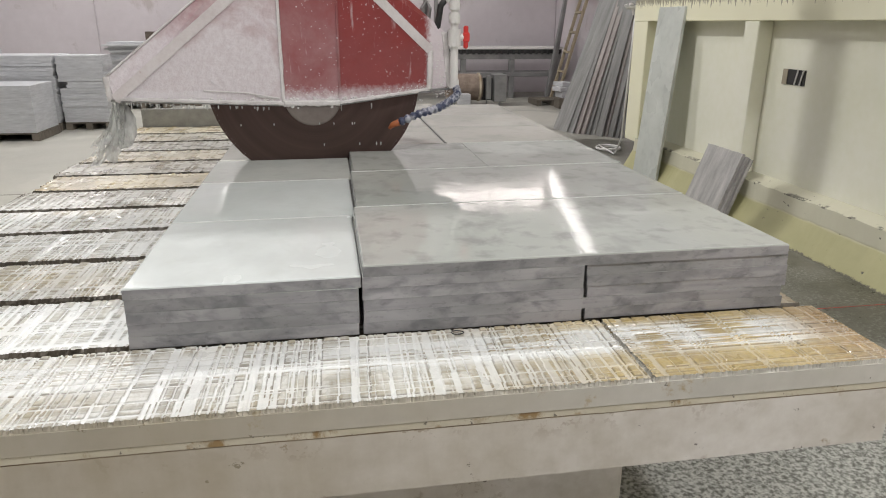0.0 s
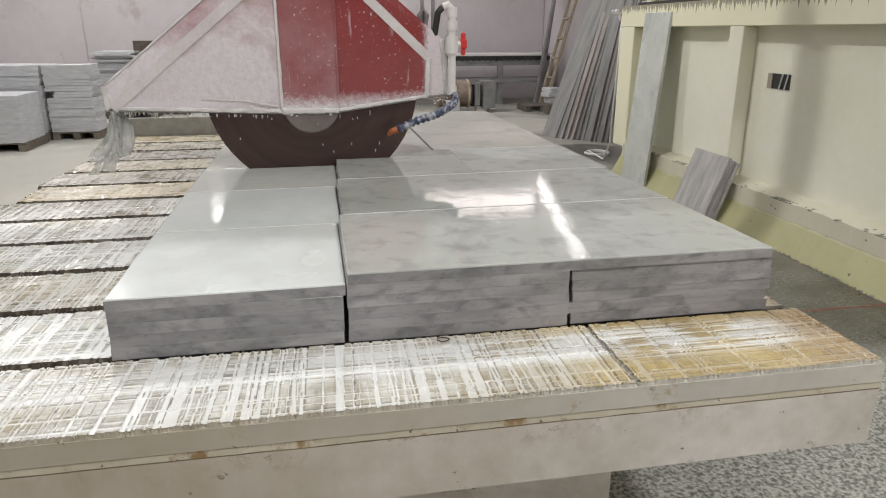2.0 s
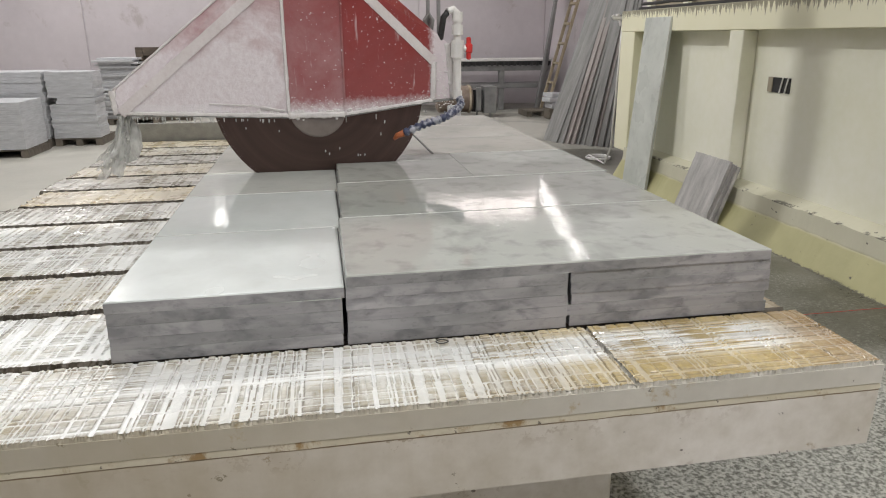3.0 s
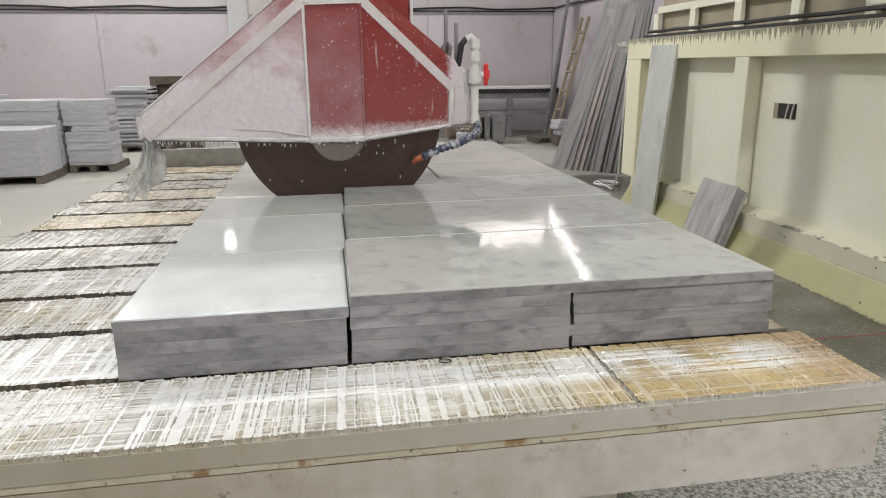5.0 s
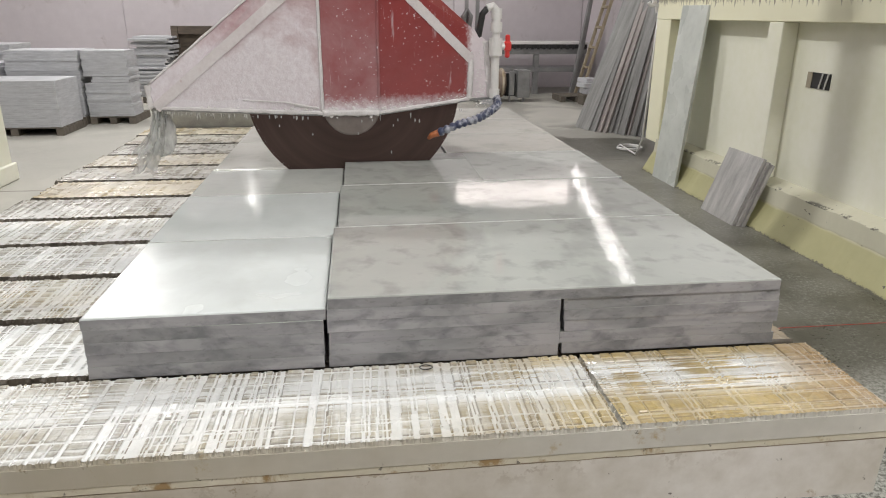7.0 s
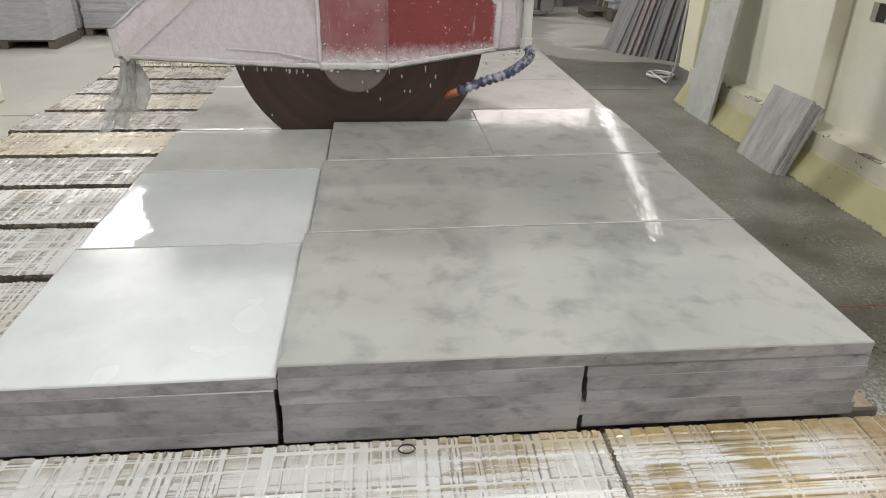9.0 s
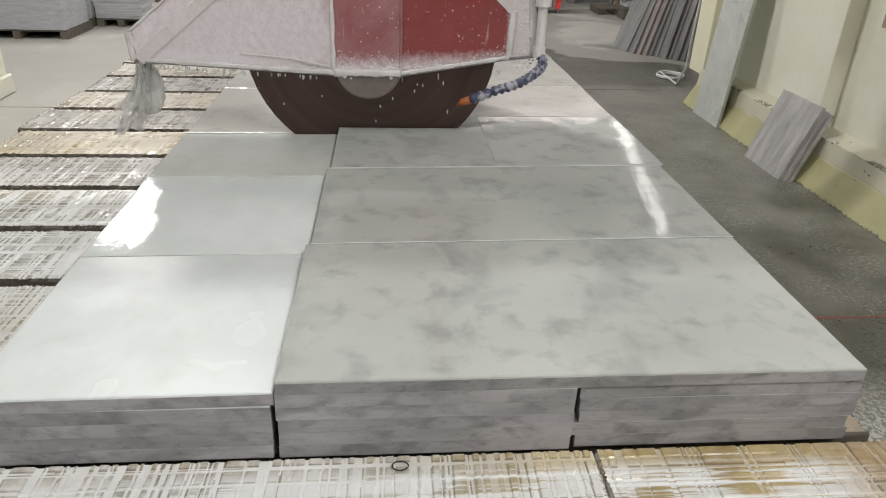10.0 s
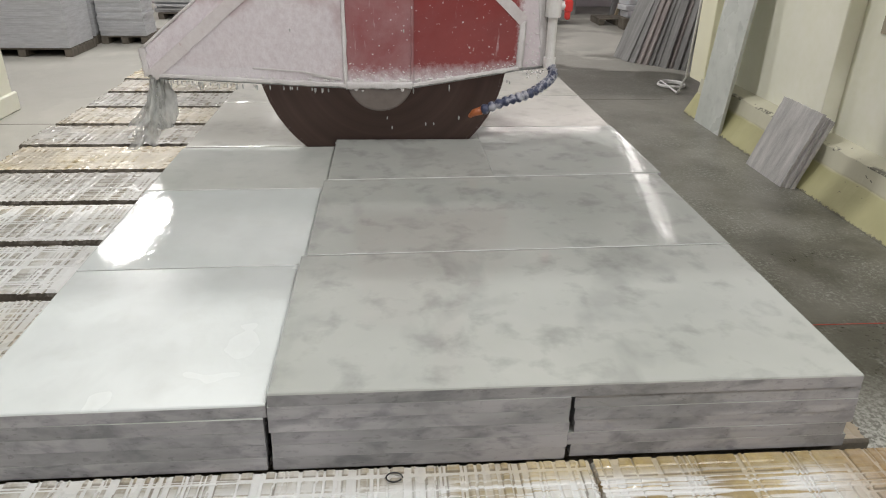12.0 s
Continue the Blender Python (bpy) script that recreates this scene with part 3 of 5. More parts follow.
solid("wall_west", [(LEFT - 0.25, LEFT, NEAR, FAR + 0.25, FLOOR, CEIL)], M_WALL, "pale plastered side wall", "wall", "structure")
solid("wall_south", [(LEFT - 0.25, RIGHT + 0.25, NEAR - 0.25, NEAR, FLOOR, CEIL)], M_WALL, "pale plastered wall behind", "wall", "structure")
# two conduits and a cable along the far wall
bm = bmesh.new()
for dz, r in ((0.09, 0.018), (0.16, 0.022)):
    tube(bm, [(LEFT + (RIGHT - LEFT) * i / 24, FAR - 0.05, PANEL_Z + dz + 0.03 * math.sin(i * 1.9) * (r > 0.02)) for i in range(25)], r, 6)
tube(bm, [(RIGHT - 0.05, FAR - 0.05 - 4.0 * i / 6, PANEL_Z + 0.16 + 0.02 * math.sin(i)) for i in range(7)], 0.022, 6)
tagged(part("wall_cable", bm, M_BLACK), "dark cables running along the pink wall", "cable")
solid("wall_column", [(-2.32, -1.84, FAR - 0.16, FAR - 0.002, FLOOR, CEIL - 0.002)], M_CEIL, "pale grey steel column against the wall", "column", "structure", 0.01)

# lamps under the ceiling, all out of view
def hall_lamp(x, y, power, size=0.75, depth=None, z=LAMP_Z):
    depth = depth or size
    ob = thing("unseen_hall_lamp", x, y, z, "unseen white hall lamp hung from the ceiling for its light", "lamp", "hall lamps")
    bm = bmesh.new()
    box(bm, -size / 2, size / 2, -depth / 2, depth / 2, -0.12, -0.002, 0.02)
    part("housing", bm, M_WHITEPAINT, ob)
    bm = bmesh.new()
    tube(bm, [(0, 0, -0.001), (0, 0, CEIL - z)], 0.015, 6)
    part("hanger", bm, M_STEEL, ob)
    bm = bmesh.new()
    box(bm, -size / 2 + 0.05, size / 2 - 0.05, -depth / 2 + 0.05, depth / 2 - 0.05, -0.135, -0.122)
    part("diffuser", bm, M_LAMP, ob)
    d = bpy.data.lights.new("hall_light", "AREA")
    d.shape, d.size, d.size_y, d.energy, d.color = "RECTANGLE", size, depth, power, (1.0, 0.99, 0.985)
    l = new("hall_light", d)
    l.matrix_basis = pose(x, y, z - 0.16)


# fill lamps added to balance brightness; no lamp is known at these spots
for lx, ly, p in ((-1.3, -0.4, 72), (-5.0, -3.6, 70), (3.0, -3.2, 260), (-9.5, 7.5, 80)):
    hall_lamp(lx, ly, p)
hall_lamp(-5.15, 12.9, 165, 0.8, 2.9)
# added fill to brighten the right part of the far wall
hall_lamp(0.8, 12.8, 150)
hall_lamp(0.4, 8.3, 110, 0.28)
hall_lamp(-2.0, 5.6, 375, 0.28, z=6.9)

# high translucent panels that let daylight in at the far corner
bm = bmesh.new()
for i in range(4):
    box(bm, 2.75 + 0.79 * i, 3.50 + 0.79 * i, FAR - 0.03, FAR - 0.004, 3.95, 4.48, 0.01)
tagged(part("window_1", bm, M_DAY), "translucent daylight panels high in the far wall", "window", kind="structure")
bm = bmesh.new()
for i in range(4):
    box(bm, RIGHT - 0.03, RIGHT - 0.004, 1.36 * i, 1.36 * i + 1.31, -0.06, 0.06, 0.006)
bmesh.ops.transform(bm, matrix=pose(0, 16.35, 3.62, 161.5), verts=bm.verts[:])
tagged(part("window_2", bm, M_DAY2), "sloping translucent daylight strip high in the side wall", "window", kind="structure")
flood = thing("wall_floodlight", -2.72, FAR - 0.06, 4.0, "small white floodlight on the pink wall", "lamp")
bm = bmesh.new()
box(bm, -0.14, 0.14, -0.06, 0.055, -0.22, 0.22, 0.012)
part("housing", bm, M_WHITEPAINT, flood)
bm = bmesh.new()
box(bm, -0.12, 0.12, -0.068, -0.0605, -0.2, 0.2)
part("lens", bm, M_FLOOD, flood)

# ---- the painted side wall that carries the saw's runway ----
WX = 3.75
tagged(solid("runway_wall", [(3.90, 4.15, -4.0, 6.80, FLOOR, 1.00)], M_CREAM), "cream painted concrete runway wall with recessed panels", "wall", kind="structure")
wall = bpy.data.objects["runway_wall"]
solid("rim", [(WX, 4.15, -4.0, 6.80, 0.832, 1.078)], M_RIM, bevel=0.008, parent=wall)
for y0, y1 in ((4.18, 4.40), (6.42, 6.795), (1.55, 1.77), (-1.2, -0.98)):
    solid("pilaster", [(WX + 0.004, 3.902, y0, y1, -0.62, 0.834)], M_RIM if y0 > 6 else M_CREAM, bevel=0.008, parent=wall)
def plinth(y0, y1):
    bm = bmesh.new()
    prof = [(3.60, FLOOR), (3.615, FLOOR + 0.03), (3.728, -0.715), (3.748, -0.572), (3.90, -0.525), (3.905, FLOOR)]
    n = max(2, int((y1 - y0) / 0.06))
    rings = []
    for i in range(n + 1):
        y = y0 + (y1 - y0) * i / n
        rings.append([bm.verts.new((px + (0.008 * noise.noise((px * 9, y * 6, pz * 7)) if 0 < k < 4 else 0), y, pz + (0.012 * noise.noise((px, y * 9, 3)) if k in (2, 3) else 0))) for k, (px, pz) in enumerate(prof)])
    for u, w in zip(rings, rings[1:]):
        for k in range(len(prof)):
            bm.faces.new((u[k], u[(k + 1) % len(prof)], w[(k + 1) % len(prof)], w[k]))
    bm.faces.new(rings[0])
    bm.faces.new(rings[-1][::-1])
    part("plinth", bm, M_YELLOW, wall, "yellow painted plinth, chipped along its edge")
plinth(-4.0, 6.45)
# no hole is cut: a black plate stands for the shade inside the opening
bm = bmesh.new()
box(bm, 3.893, 3.901, 3.64, 3.93, 0.308, 0.436, 0.0)
part("opening_dark_plate", bm, M_BLACK, wall, "black plate standing for the shaded inside of a small rectangular opening")
bm = bmesh.new()
box(bm, 3.887, 3.8925, 3.87, 3.932, 0.308, 0.436)
part("opening_jamb", bm, M_BEIGE, wall)
bm = bmesh.new()
for yy in (3.69, 3.76):
    tube(bm, [(3.886, yy, 0.31), (3.886, yy - 0.03, 0.434)], 0.008, 6)
part("opening_bar", bm, M_PIPE, wall)

# rail and guard on top of the runway wall
rail = thing("runway_rail", 3.95, 0, 1.078, "black rail and cable along the top of the cream wall", "rail")
bm = bmesh.new()
box(bm, -0.13, -0.09, -4.0, 6.5, 0.004, 0.034)
tube(bm, [(-0.13, -4 + 10.4 * i / 30, 0.07 + 0.004 * math.sin(i * 2.3)) for i in range(31)], 0.018, 6)
part("cable_run", bm, M_BLACK, rail)
guard = thing("rail_guard", 4.1, 0, 1.078, "cream painted steel guard frame with square posts", "guard rail")
bm = bmesh.new()
box(bm, -0.03, 0.03, -4, 6.7, 0.30, 0.38, 0.005)
part("top_rail", bm, M_CREAM, guard)
for i in range(12):
    bm = bmesh.new()
    box(bm, -0.05, 0.0, -0.06, 0.06, 0.0, 0.30, 0.004)
    p = part("post", bm, M_CREAM, guard)
    p.location = (0, 6.7 - 0.89 * i, 0)
bm = bmesh.new()
box(bm, 0.04, 0.06, -4, 6.7, 0.0, 0.9)
part("back_sheet", bm, M_BEIGE, guard)

for nm, b_ in (("floor_joint_1", (1.6, 3.59, 7.05, 7.065)), ("floor_joint_2", (-12.9, -1.9, 6.02, 6.035))):
    solid(nm, [(*b_, FLOOR - 0.01, FLOOR + 0.0015)], M_GROOVEDARK, "dark joint in the concrete floor", "floor joint", "structure")
# added out of view only to throw the soft vertical shadow on the wall panel
solid("shadow_post", [(1.48, 1.66, 4.19, 4.37, 1.52, CEIL - 0.002)], M_STEEL, "unseen post added to cast the vertical shadow on the runway wall", "post", "structure", 0.004)
tagged(solid("runway_wall_west", [(-4.45, -3.84, -4.0, 6.62, FLOOR, 1.165)], M_CREAM, bevel=0.01), "cream concrete runway wall on the far side of the table", "wall", kind="structure")
bm = bmesh.new()
box(bm, -3.839, -3.795, -4.0, 6.64, FLOOR, FLOOR + 0.20, 0.015)
part("plinth", bm, M_CREAM, bpy.data.objects["runway_wall_west"])

# ---- the saw table ----
GROOVE = 0.376


def slat(parent, y0, y1, x0, x1, seed, step, split=None, side=None, dense=(104, 84)):
    """A board of the table top, scored along and across by the saw, with a ragged end and edge."""
    rng = np.random.default_rng(seed)
    if split is None:
        xs_ = np.arange(x0, x1 + step * 0.5, step)
    else:
        xs_ = np.concatenate([np.arange(x0, split, step), np.linspace(split, x1, 16)])
    ys_ = np.linspace(y0, y1, max(4, int((y1 - y0) / step)))
    X, Y = np.meshgrid(xs_, ys_, indexing="ij")
    score, groove = np.zeros_like(X), np.zeros_like(X)
    for lines, along, skew in ((int((x1 - x0) * dense[0]), X, 0.03), (int((y1 - y0) * dense[1]), Y, 0.0)):
        lo, hi = (x0, x1) if along is X else (y0, y1)
        for _ in range(lines):
            c = rng.uniform(lo, hi)
            wdt = max(step * 0.55, rng.choice((0.0016, 0.0030, 0.0052, 0.009), p=(0.42, 0.37, 0.19, 0.02)) if along is X else rng.choice((0.0014, 0.0022, 0.0036)))
            s = skew * (Y - y0) * rng.normal(1, 0.4) if along is X else 0.004 * (X - x0) * rng.normal()
            a, b_ = sorted(rng.uniform(-0.15, 1.15, 2))
            u = (Y - y0) / (y1 - y0) if along is X else (X - x0) / (x1 - x0)
            if along is X and rng.random() < 0.85:
                a, b_ = -1, 2
            elif along is Y and rng.random() < 0.3:
                a, b_ = -1, 2
            hit_ = (np.abs(along - c - s) < wdt) & (u > a) & (u < b_)
            score = np.maximum(score, hit_ * rng.uniform(0.45, 1.0))
            if rng.random() < 0.38:
                away = along - c - s - wdt * 1.1
                groove = np.maximum(groove, ((away > 0) & (away < step * 1.2) & (u > a) & (u < b_)) * rng.uniform(0.4, 1.0))
    groove = groove * (score < 0.3)
    Z = -0.0045 * score - 0.004 * groove + 0.0002 * rng.normal(size=X.shape)
    Y2 = Y.copy()
    Y2[:, 0] += 0.009 * score[:, 0] + 0.0015 * rng.normal(size=len(xs_))
    X2 = X.copy()
    X2[0, :] += 0.02 * rng.random(len(ys_))
    X2[-1, :] -= 0.012 * rng.random(len(ys_))
    nx, ny = X.shape
    top = np.stack([X2, Y2, Z], -1).reshape(-1, 3)
    idx = np.arange(nx * ny).reshape(nx, ny)
    faces = np.stack([idx[:-1, :-1], idx[1:, :-1], idx[1:, 1:], idx[:-1, 1:]], -1).reshape(-1, 4).tolist()
    ring = list(idx[:, 0]) + list(idx[-1, 1:]) + list(idx[-2::-1, -1]) + list(idx[0, -2:0:-1])
    base, nr = len(top), len(ring)
    straight = np.stack([X, Y, Z], -1).reshape(-1, 3)[ring]
    mid = straight.copy()
    mid[:, 2] = -0.010 - 0.006 * rng.random(nr)
    low = straight.copy()
    low[:, 2] = -0.0665
    for k in range(nr):
        k2 = (k + 1) % nr
        faces.append([ring[k2], ring[k], base + k, base + k2])
        faces.append([base + k2, base + k, base + nr + k, base + nr + k2])
    faces.append([base + nr + k for k in range(nr)])
    low = np.concatenate([mid, low])
    me = bpy.data.meshes.new("board")
    me.from_pydata(np.concatenate([top, low]).tolist(), [], faces)
    me.attributes.new("score", "FLOAT", "POINT").data.foreach_set("value", np.concatenate([score.ravel(), np.zeros(2 * nr)]).astype(np.float32))
    me.attributes.new("groove", "FLOAT", "POINT").data.foreach_set("value", np.concatenate([groove.ravel(), np.zeros(2 * nr)]).astype(np.float32))
    me.materials.append(M_SLAT)
    me.materials.append(side or M_LIP)
    n_top = (nx - 1) * (ny - 1)
    me.polygons.foreach_set("material_index", [0] * n_top + [1] * (len(faces) - n_top))
    me.update()
    ob = new("board", me)
    ob.parent = parent
    return ob


TX0, TX1, TY0, TY1 = -1.60, 1.325, -0.345, 4.10
table = thing("saw_table", 0, 0, 0, "saw table of scored boards on a cream concrete slab", "saw table")
slat(table, TY0, -0.005, TX0, 0.6505, 1, 0.003)
slat(table, TY0, -0.005, 0.655, TX1, 2, 0.003, dense=(42, 105))
y, k = 0.026, 0
# dark board sides: wet grime, and the shade of the deep gaps painted in
while y < TY1 - 0.2:
    slat(table, y, y + GROOVE - 0.041, TX0 + random.uniform(0, 0.05), 1.30 + random.uniform(-0.03, 0.02), 10 + k, 0.0055 if y < 1.0 else 0.008 if y < 1.8 else 0.012, -0.55, M_GROOVEDARK)
    y, k = y + GROOVE, k + 1
bm = bmesh.new()
box(bm, TX0, TX1 + 0.003, TY0 - 0.0025, TY0 + 0.001, -0.066, -0.0135)
part("fascia", bm, M_LIP, table, "cream painted edge under the scored boards")
bm = bmesh.new()
n = 120
prof = [(TY0 + 0.003, -0.0668), (TY0 + 0.0005, -0.0685), (TY0 - 0.001, -0.084), (TY0 + 0.003, -0.0850), (TY0 + 0.003, -0.0868), (TY0 + 0.001, -0.0885), (TY0 + 0.006, -0.25), (TY0 + 0.02, -0.257)]
rings = []
for i in range(n + 1):
    x = TX0 + (TX1 + 0.005 - TX0) * i / n
    rings.append([bm.verts.new((x, py + 0.0015 * noise.noise((x * 14, py * 30, pz * 25)), pz + (0.002 * noise.noise((x * 20, 1.7, pz)) if kk in (2, 3, 7) else 0))) for kk, (py, pz) in enumerate(prof)] + [bm.verts.new((x, TY1, -0.257)), bm.verts.new((x, TY1, -0.067))])
for u, w in zip(rings, rings[1:]):
    for kk in range(10):
        f = bm.faces.new((u[kk], u[(kk + 1) % 10], w[(kk + 1) % 10], w[kk]))
        f.material_index = 1 if kk < 2 else 2 if kk < 5 else 0
bm.faces.new(rings[0][::-1])
bm.faces.new(rings[-1])
part("table_slab", bm, [M_TABLE, M_STRIPE, M_RUSTLINE], table, "cream painted concrete slab with rusty stains")
bm = bmesh.new()
box(bm, -1.1, 0.85, 0.15, 3.7, FLOOR, -0.256, 0.01)
part("pedestal", bm, M_TABLE, table)

end = thing("end_trough", -1.55, 4.14, -0.5, "dark grey steel trough at the far end of the table", "trough")
bm = bmesh.new()
box(bm, 0, 1.0, 0, 0.03, FLOOR + 0.5, 0.64, 0.004)
part("trough_plate", bm, M_FLAP, end)

# ---- stacked marble tiles ----
GROUP = "marble tiles on the saw table"


def tile_mesh(w, d, h, seed, face=None, soft_edge=0.0005, skew=(0.0, 0.0)):
    bm = bmesh.new()
    rng = random.Random(seed)
    nx, ny = 24, 24
    loop = [(w * i / nx, 0) for i in range(nx)] + [(w, d * i / ny) for i in range(ny)] + [(w - w * i / nx, d) for i in range(nx)] + [(0, d - d * i / ny) for i in range(ny)]
    e = 0.0003
    def ring(z, inset, rag):
        out = []
        for px, py in loop:
            r = rag * rng.random() ** 4
            out.append(bm.verts.new((min(max(px, inset + r), w - inset - r), min(max(py, inset + r), d - inset - r), z)))
        return out
    rs = [ring(0, e, 0.003), ring(e, 0, 0.001), ring(h - soft_edge, 0, 0.001), ring(h - soft_edge * 0.3, soft_edge * 0.3, 0.0006), ring(h, soft_edge, 0.0015)]
    for u, w_ in zip(rs, rs[1:]):
        for k in range(len(loop)):
            f = bm.faces.new((u[k], u[(k + 1) % len(loop)], w_[(k + 1) % len(loop)], w_[k]))
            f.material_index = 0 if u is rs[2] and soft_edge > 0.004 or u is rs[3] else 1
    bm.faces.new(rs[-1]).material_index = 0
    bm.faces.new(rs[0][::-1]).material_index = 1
    for v in bm.verts:
        v.co.y += v.co.x * (skew[0] + (skew[1] - skew[0]) * v.co.y / d)
    me = bpy.data.meshes.new("marble_tile")
    bm.to_mesh(me)
    bm.free()
    me.materials.append(face or M_TOP)
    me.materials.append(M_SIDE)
    return me


def stack(x0, x1, y0, y1, height, layers, seed, jitter=0.002, top=(0, 0), capped=True, face=None, skew=(0.0, 0.0)):
    """Layers of equal tiles; the uppermost reaches further by top[0] and top[1] to its two sides."""
    h = (height - 0.0003 * (layers - 1)) / layers
    rng = random.Random(seed)
    low, cap = tile_mesh(x1 - x0, y1 - y0, h, seed), tile_mesh(x1 - x0 + top[0] + top[1], y1 - y0, h, seed + 50, face, 0.005, skew)
    for i in range(layers if capped else layers - 1):
        last = i == layers - 1
        ob = new("marble_tile", cap if last else low)
        ob.location = (x0 - (top[0] if last else 0) + (0 if last else rng.uniform(-jitter, jitter)), y0 + (0 if last else rng.uniform(0.0, 1) * jitter), i * (h + 0.0003))
        tagged(ob, "pale grey-green clouded marble tile, wet and glossy, on a stack" if last else "pale grey marble tile with sawn lilac-grey edge in a stack", "marble tile", GROUP)


HL, HM = 0.167, 0.197
CUT = 1.690
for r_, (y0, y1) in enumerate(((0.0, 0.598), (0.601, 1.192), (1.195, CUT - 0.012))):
    stack(-0.618, -0.030 + 0.012 * r_, y0, y1, HL, 5, 100 + r_, 0.0015, (0, 0.009), face=(M_TOPDAMPREFLECT, M_TOPREFLECT, M_TOPGREY)[r_], skew=(0.01, 0.02))
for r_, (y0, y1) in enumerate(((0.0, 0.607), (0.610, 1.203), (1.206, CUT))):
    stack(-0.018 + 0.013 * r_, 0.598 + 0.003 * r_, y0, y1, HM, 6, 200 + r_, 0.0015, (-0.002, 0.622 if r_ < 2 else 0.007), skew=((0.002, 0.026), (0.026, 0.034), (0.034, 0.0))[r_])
for r_, (y0, y1) in enumerate(((0.004, 0.627), (0.630, 1.223), (1.236, 1.868))):
    stack(0.608, 1.226 + 0.008 * r_, y0, y1, HM, 6, 300 + r_, 0.007, capped=r_ == 2, skew=(0.034, 0.03))
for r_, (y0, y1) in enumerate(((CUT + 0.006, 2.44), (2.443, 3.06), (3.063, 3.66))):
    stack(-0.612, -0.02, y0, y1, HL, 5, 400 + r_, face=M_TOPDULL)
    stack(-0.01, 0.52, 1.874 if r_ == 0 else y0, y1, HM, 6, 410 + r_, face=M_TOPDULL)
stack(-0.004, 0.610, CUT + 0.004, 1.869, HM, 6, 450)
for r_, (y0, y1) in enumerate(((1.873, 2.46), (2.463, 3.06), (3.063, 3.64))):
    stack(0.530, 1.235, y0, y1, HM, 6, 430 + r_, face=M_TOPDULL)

# thin white lines in the joints between the rows, standing in for highlights on wet edges
for x0, x1, y_, k_, z_ in ((-0.01, 1.222, 0.6085, 0.026, HM), (0.0, 1.225, 1.2045, 0.034, HM), (0.615, 1.22, 1.8705, 0.0, HM), (-0.617, -0.025, 0.5995, 0.02, HL), (-0.617, -0.012, 1.1935, 0.02, HL)):
    bm = bmesh.new()
    n_ = 60
    tube(bm, [(x0 + (x1 - x0) * i / n_, y_ + k_ * (x1 - x0) * i / n_ + 0.0006 * noise.noise((i * 0.7, y_, 2)), z_ - 0.0007 + 0.0006 * noise.noise((i * 0.5, y_, 5))) for i in range(n_ + 1)], [0.0012 + 0.0014 * abs(noise.noise((i * 0.23, y_ * 7, 1))) for i in range(n_ + 1)], 6)
    tagged(part("joint_highlight", bm, M_JOINTGLINT, None, "", True), "thin white line added in a tile joint as the highlight on its wet edges", "slurry", "slurry in the joints")

# ---- the saw head ----
BX0, BLADE_Y, BLADE_Z, BLADE_R, SPEED = -0.140, 1.697, 0.545, 0.500, 0.0292
head = thing("stone_saw", BX0, BLADE_Y, 0.0, "red steel stone saw caked with white slurry, running across the table", "saw")


